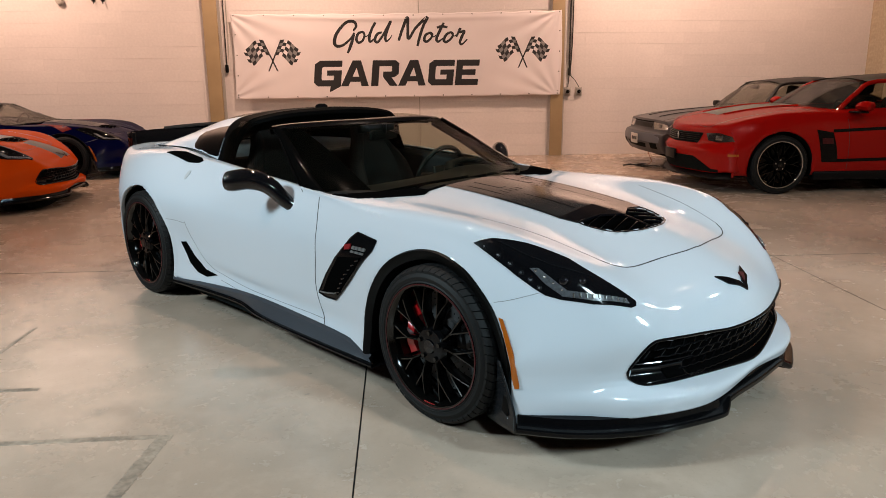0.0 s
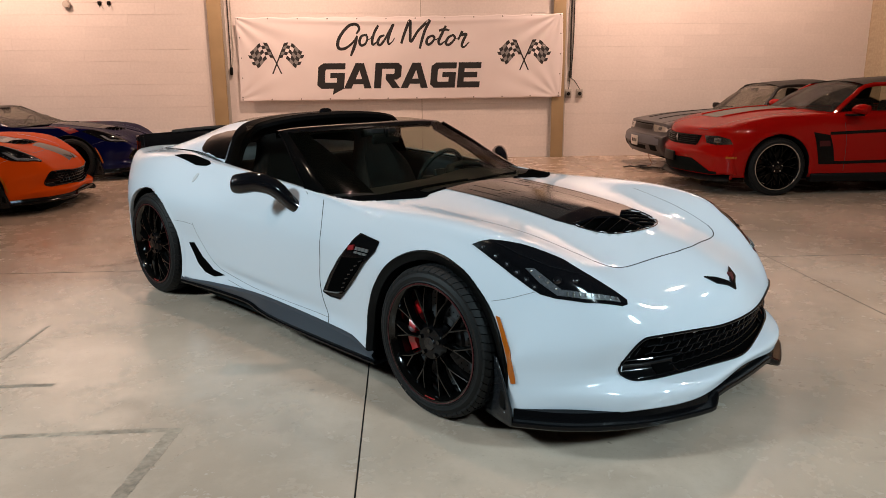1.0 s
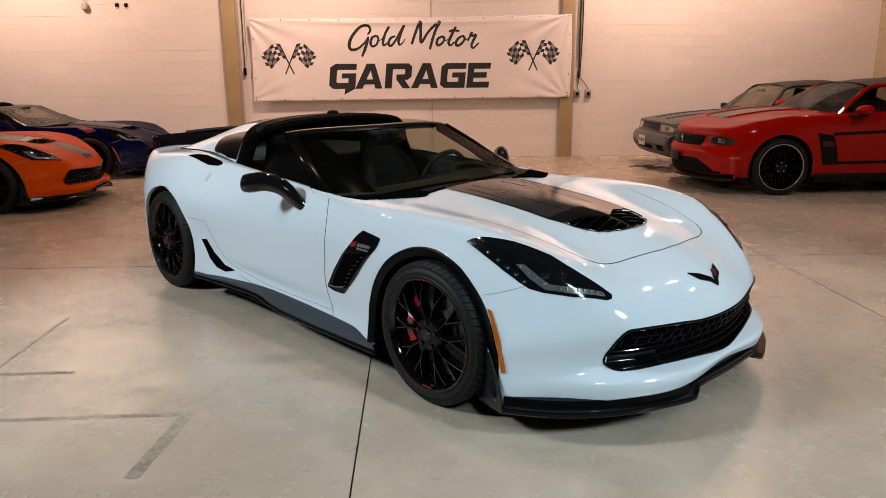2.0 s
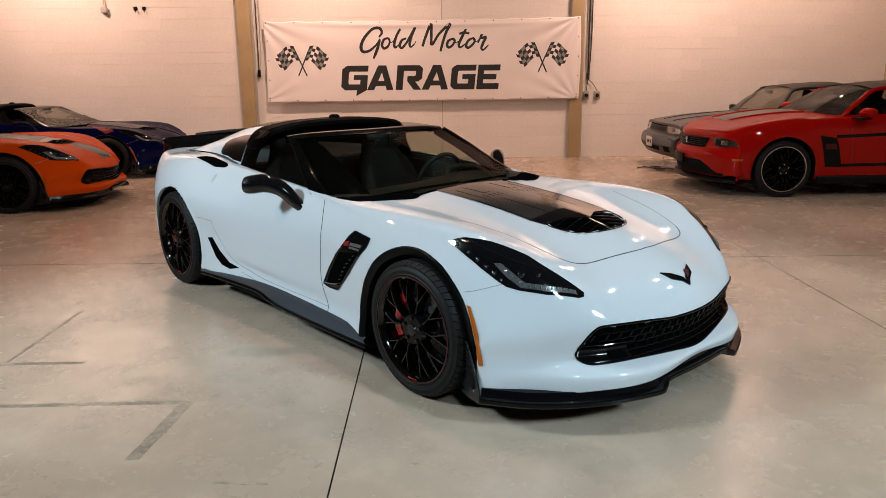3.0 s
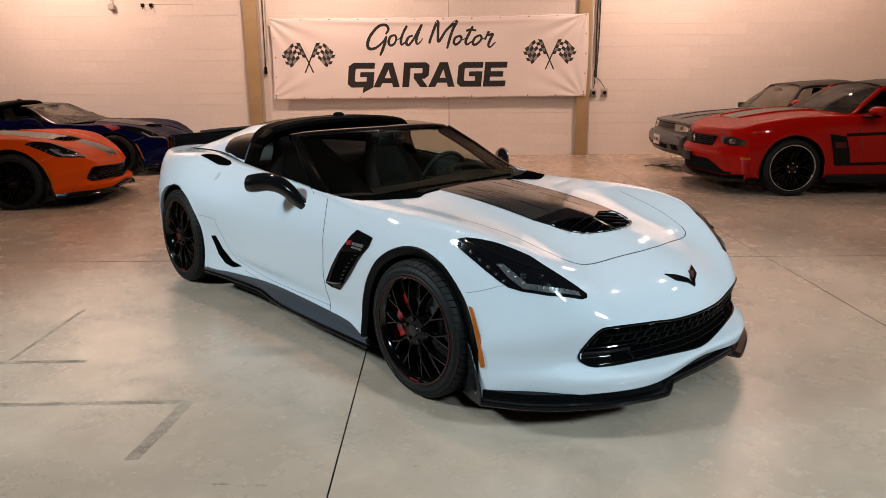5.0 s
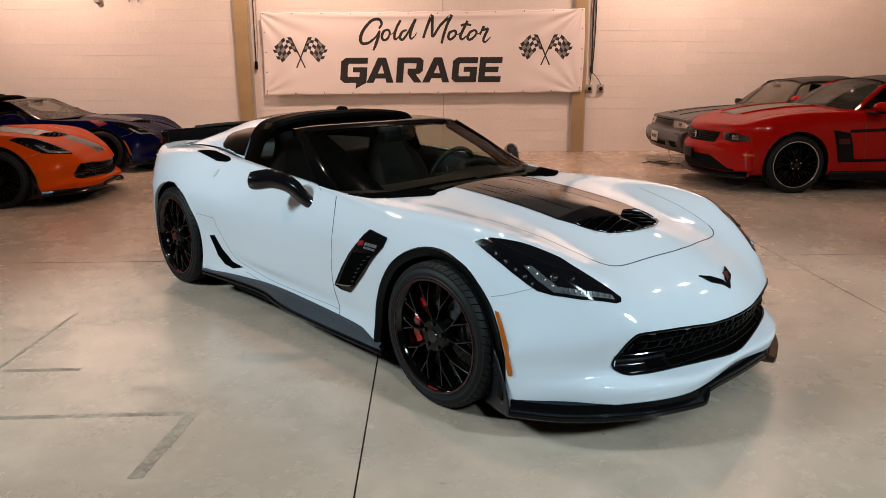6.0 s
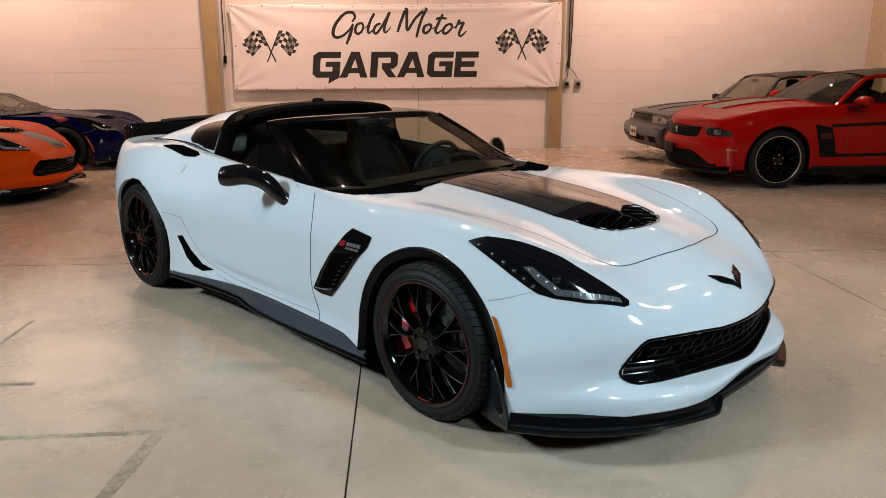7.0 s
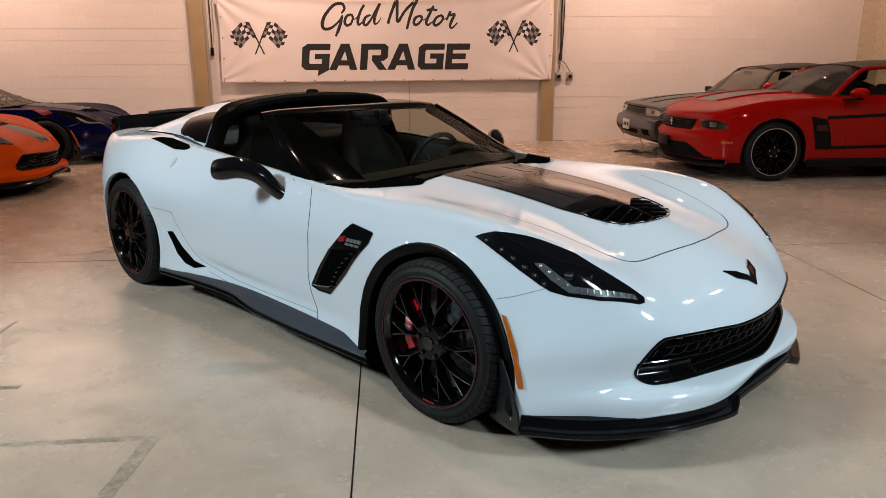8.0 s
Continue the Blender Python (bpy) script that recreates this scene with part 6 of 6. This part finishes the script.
lamp_set(red, red_skin, [(.8, .61, .70), (.72, .80, .71), (.60, .90, .675), (.56, .92, .62), (.72, .78, .60), (.8, .66, .615)], (-.7, -.6, 0), M_SMOKE, "smoked headlight")
part("lower_intake", patch(red_skin, [(.9, -.46, .42), (.9, .46, .42), (.9, .58, .36), (.9, .74, .27), (.9, -.74, .27), (.9, -.58, .36)], AHEAD, .004, step=.05), M_LINER, red)
# flat black strip that paints in the shade under the chin
part("chin_shadow_gap", patch(red_skin, [(.9, -.80, .285), (.9, .80, .285), (.9, .80, .25), (.9, -.80, .25)], AHEAD, .003, step=.06), M_LINER, red)
part("plate_holder", moved(box(-.012, -.16, -.06, .012, .16, .06, .008), Matrix.Translation(lay(red_skin, (1.2, .0, .42), AHEAD, .016)[0])), M_SATIN, red)
lipline = [lay(red_skin, (1.3, y, .25), AHEAD, 0)[0] for y in [k * .08 for k in range(-11, 12)]]
part("front_lip", grid([[p + Vector((-.05, 0, -.02)), p + Vector((.03, 0, -.05)), p + Vector((.045, 0, -.065)), p + Vector((.03, 0, -.08)), p + Vector((-.08, 0, -.09))] for p in lipline]), M_SATIN, red, "black front lip")
for s in (1, -1):
    fl = (lambda q: q) if s > 0 else mirrored
    part("turn_lamp", fl(patch(red_skin, [(.6, .86, .475), (.5, .915, .475), (.5, .915, .45), (.6, .86, .45)], (-.6, -.8, 0), .005, step=.03)), M_AMBER, red, "amber turn lamp")
    side = (0, -1, 0)
    part("side_stripe", fl(patch(red_skin, [(-.40, .95, .75), (-.41, .95, .715), (-.50, .95, .37), (-.70, .95, .37), (-.685, .95, .41), (-.65, .95, .56), (-.60, .95, .715)], side, .003, step=.05)), M_DEEP, red, "black side stripe")
    part("side_stripe", fl(patch(red_skin, [(-.60, .95, .75), (-.60, .95, .715), (-1.4, .95, .745), (-2.1, .95, .76), (-2.1, .95, .79), (-1.4, .95, .78)], side, .003, step=.06)), M_DEEP, red, "black side stripe")
    part("side_stripe", fl(patch(red_skin, [(-.684, .95, .405), (-.70, .95, .37), (-2.1, .95, .39), (-2.1, .95, .43)], side, .003, step=.06)), M_DEEP, red, "black side stripe")
    part("stripe_mark", fl(patch(red_skin, [(-.47, .95, .65), (-.48, .95, .585), (-.615, .95, .585), (-.60, .95, .65)], side, .005, step=.06)), M_REDLINE, red)
    part("sill", fl(box(-2.3, .80, .16, -.42, .915, .26, .02)), M_SATIN, red)
    part("door_seam", fl(line_on(red_skin, [(-.78, .95, .90), (-.80, .95, .6), (-.82, .95, .28)], side, .005)), M_SEAM, red)
    mir = part("door_mirror", fl(tube(smooth_line([(-.92, 1.10, 1.01), (-.91, 1.08, 1.012), (-.89, 1.0, 1.015), (-.88, .93, 1.005), (-.88, .90, .99)], 3), [.04, .058, .066, .072, .076, .078, .078, .076, .07, .062, .05, .04, .03], 12, flat=.75)), M_RED, red, "red door mirror")
    part("mirror_foot", fl(box(-.92, .84, .935, -.80, 1.05, .955, .008)), M_SATIN, mir)
rows = [[lay(red_skin, (-.45 + .95 * k / 20, y, 1.4), (0, 0, -1), .003)[0] for y in [j * .062 for j in range(-4, 5)]] for k in range(21)]
part("hood_stripe", grid(rows), M_STRIPEGREY, red, "dull grey hood stripe")
pair("hood_ridge", tube([lay(red_skin, (-.45 + .9 * k / 12, .36 - .05 * k / 12, 1.4), (0, 0, -1), -.008)[0] for k in range(13)], .022, 8), M_RED, red)
pair("hood_seam", line_on(red_skin, [(-.5, .70, 1.2), (.0, .72, 1.2), (.4, .70, 1.2), (.70, .62, 1.2), (.78, .40, 1.2)], (0, 0, -1), .006), M_SEAM, red)
# grey coupe: lamps, bumper, plate
slot = part("grille", patch(grey_skin, [(.85, -.40, .715), (.85, .40, .715), (.85, .38, .645), (.85, -.38, .645)], AHEAD, .003, step=.05), M_GREYDARK, grey, "flat grey nose panel")
part("grille_slot", patch(grey_skin, [(.85, -.42, .745), (.85, .42, .745), (.85, .42, .728), (.85, -.42, .728)], AHEAD, .006, step=.05), M_LINER, slot)
lamp_set(grey, grey_skin, [(.85, .42, .735), (.82, .74, .725), (.76, .83, .70), (.78, .82, .635), (.85, .48, .625)], (-1, -.15, 0), M_CLEARLAMP, "clear rectangular headlight", M_LAMPGREY)
part("bumper_band", join(patch(grey_skin, [(.97, -.8, .565), (.97, .8, .565), (.97, .8, .43), (.97, -.8, .43)], AHEAD, .004, step=.06)), M_BLUEGREY, grey, "blue grey bumper")
part("lower_intake", patch(grey_skin, [(.97, -.42, .40), (.97, .42, .40), (.97, .36, .33), (.97, -.36, .33)], AHEAD, .005, step=.05), M_LINER, grey)
for s in (1, -1):
    fl = (lambda q: q) if s > 0 else mirrored
    part("fog_recess", fl(patch(grey_skin, [(.97, .54, .42), (.97, .74, .42), (.97, .74, .33), (.97, .54, .33)], AHEAD, .005, step=.05)), M_LINER, grey)
    part("door_mirror", fl(box(-.75, .88, .92, -.65, 1.02, 1.02, .03)), M_GREYDARK, grey)
at = lay(grey_skin, (1.3, .02, .455), AHEAD, .012)[0]
plate = part("number_plate", moved(box(-.004, -.155, -.08, .004, .155, .08, .004), Matrix.Translation(at)), M_PLATE, grey, "white number plate with plain bars")
for y, w in ((-.08, .05), (.0, .06), (.09, .045)):
    part("plate_bar", moved(box(.0042, y - w / 2, -.025, .006, y + w / 2, .03), Matrix.Translation(at)), M_SATIN, plate)
for y in (-.30, .30):
    part("hood_line", tube([lay(grey_skin, (-.40 + 1.1 * k / 10, y * (1 - .02 * k), 1.4), (0, 0, -1), .001)[0] for k in range(11)], .012, 6), M_GREYDARK, grey)
pair("hood_seam", line_on(grey_skin, [(-.42, .66, 1.2), (.1, .68, 1.2), (.5, .68, 1.2), (.80, .66, 1.2)], (0, 0, -1), .01), M_LINER, grey)
for y in (-.3, .25):
    part("wiper", tube([(-.42, y, .955), (-.50, y + .1, .985), (-.56, y + .28, .99)], .012, 6), M_SATIN, grey)

# loose wiring on the floor in front of the grey coupe
wiring = thing("loose_wiring", ROOM, "tangle of dark loose wiring lying on the floor", "wiring")
rng = random.Random(5)
for k in range(5):
    u, v = 1.1 + .12 * k, -1.75 - .1 * k
    pts = []
    for j in range(8):
        pts.append((u, v, .006 + .012 * rng.random()))
        u, v = u + rng.uniform(-.13, .10), v + rng.uniform(-.09, .09)
    part("wire", tube(smooth_line(pts, 4), .006 + .004 * rng.random(), 6), M_CABLE, wiring)
part("wire", tube(smooth_line([(1.28, -1.60, .30), (1.26, -1.62, .18), (1.30, -1.66, .06), (1.22, -1.70, .01)], 4), .004, 6), M_AMBER, wiring, "yellow wire")
part("clump", moved(lens(Vector((0, 0, 0)), Vector((0, 0, 1)), .09), in_room(0, 0).inverted() @ ROOM @ pose(1.45, -1.95, .0)), M_CABLE, wiring)
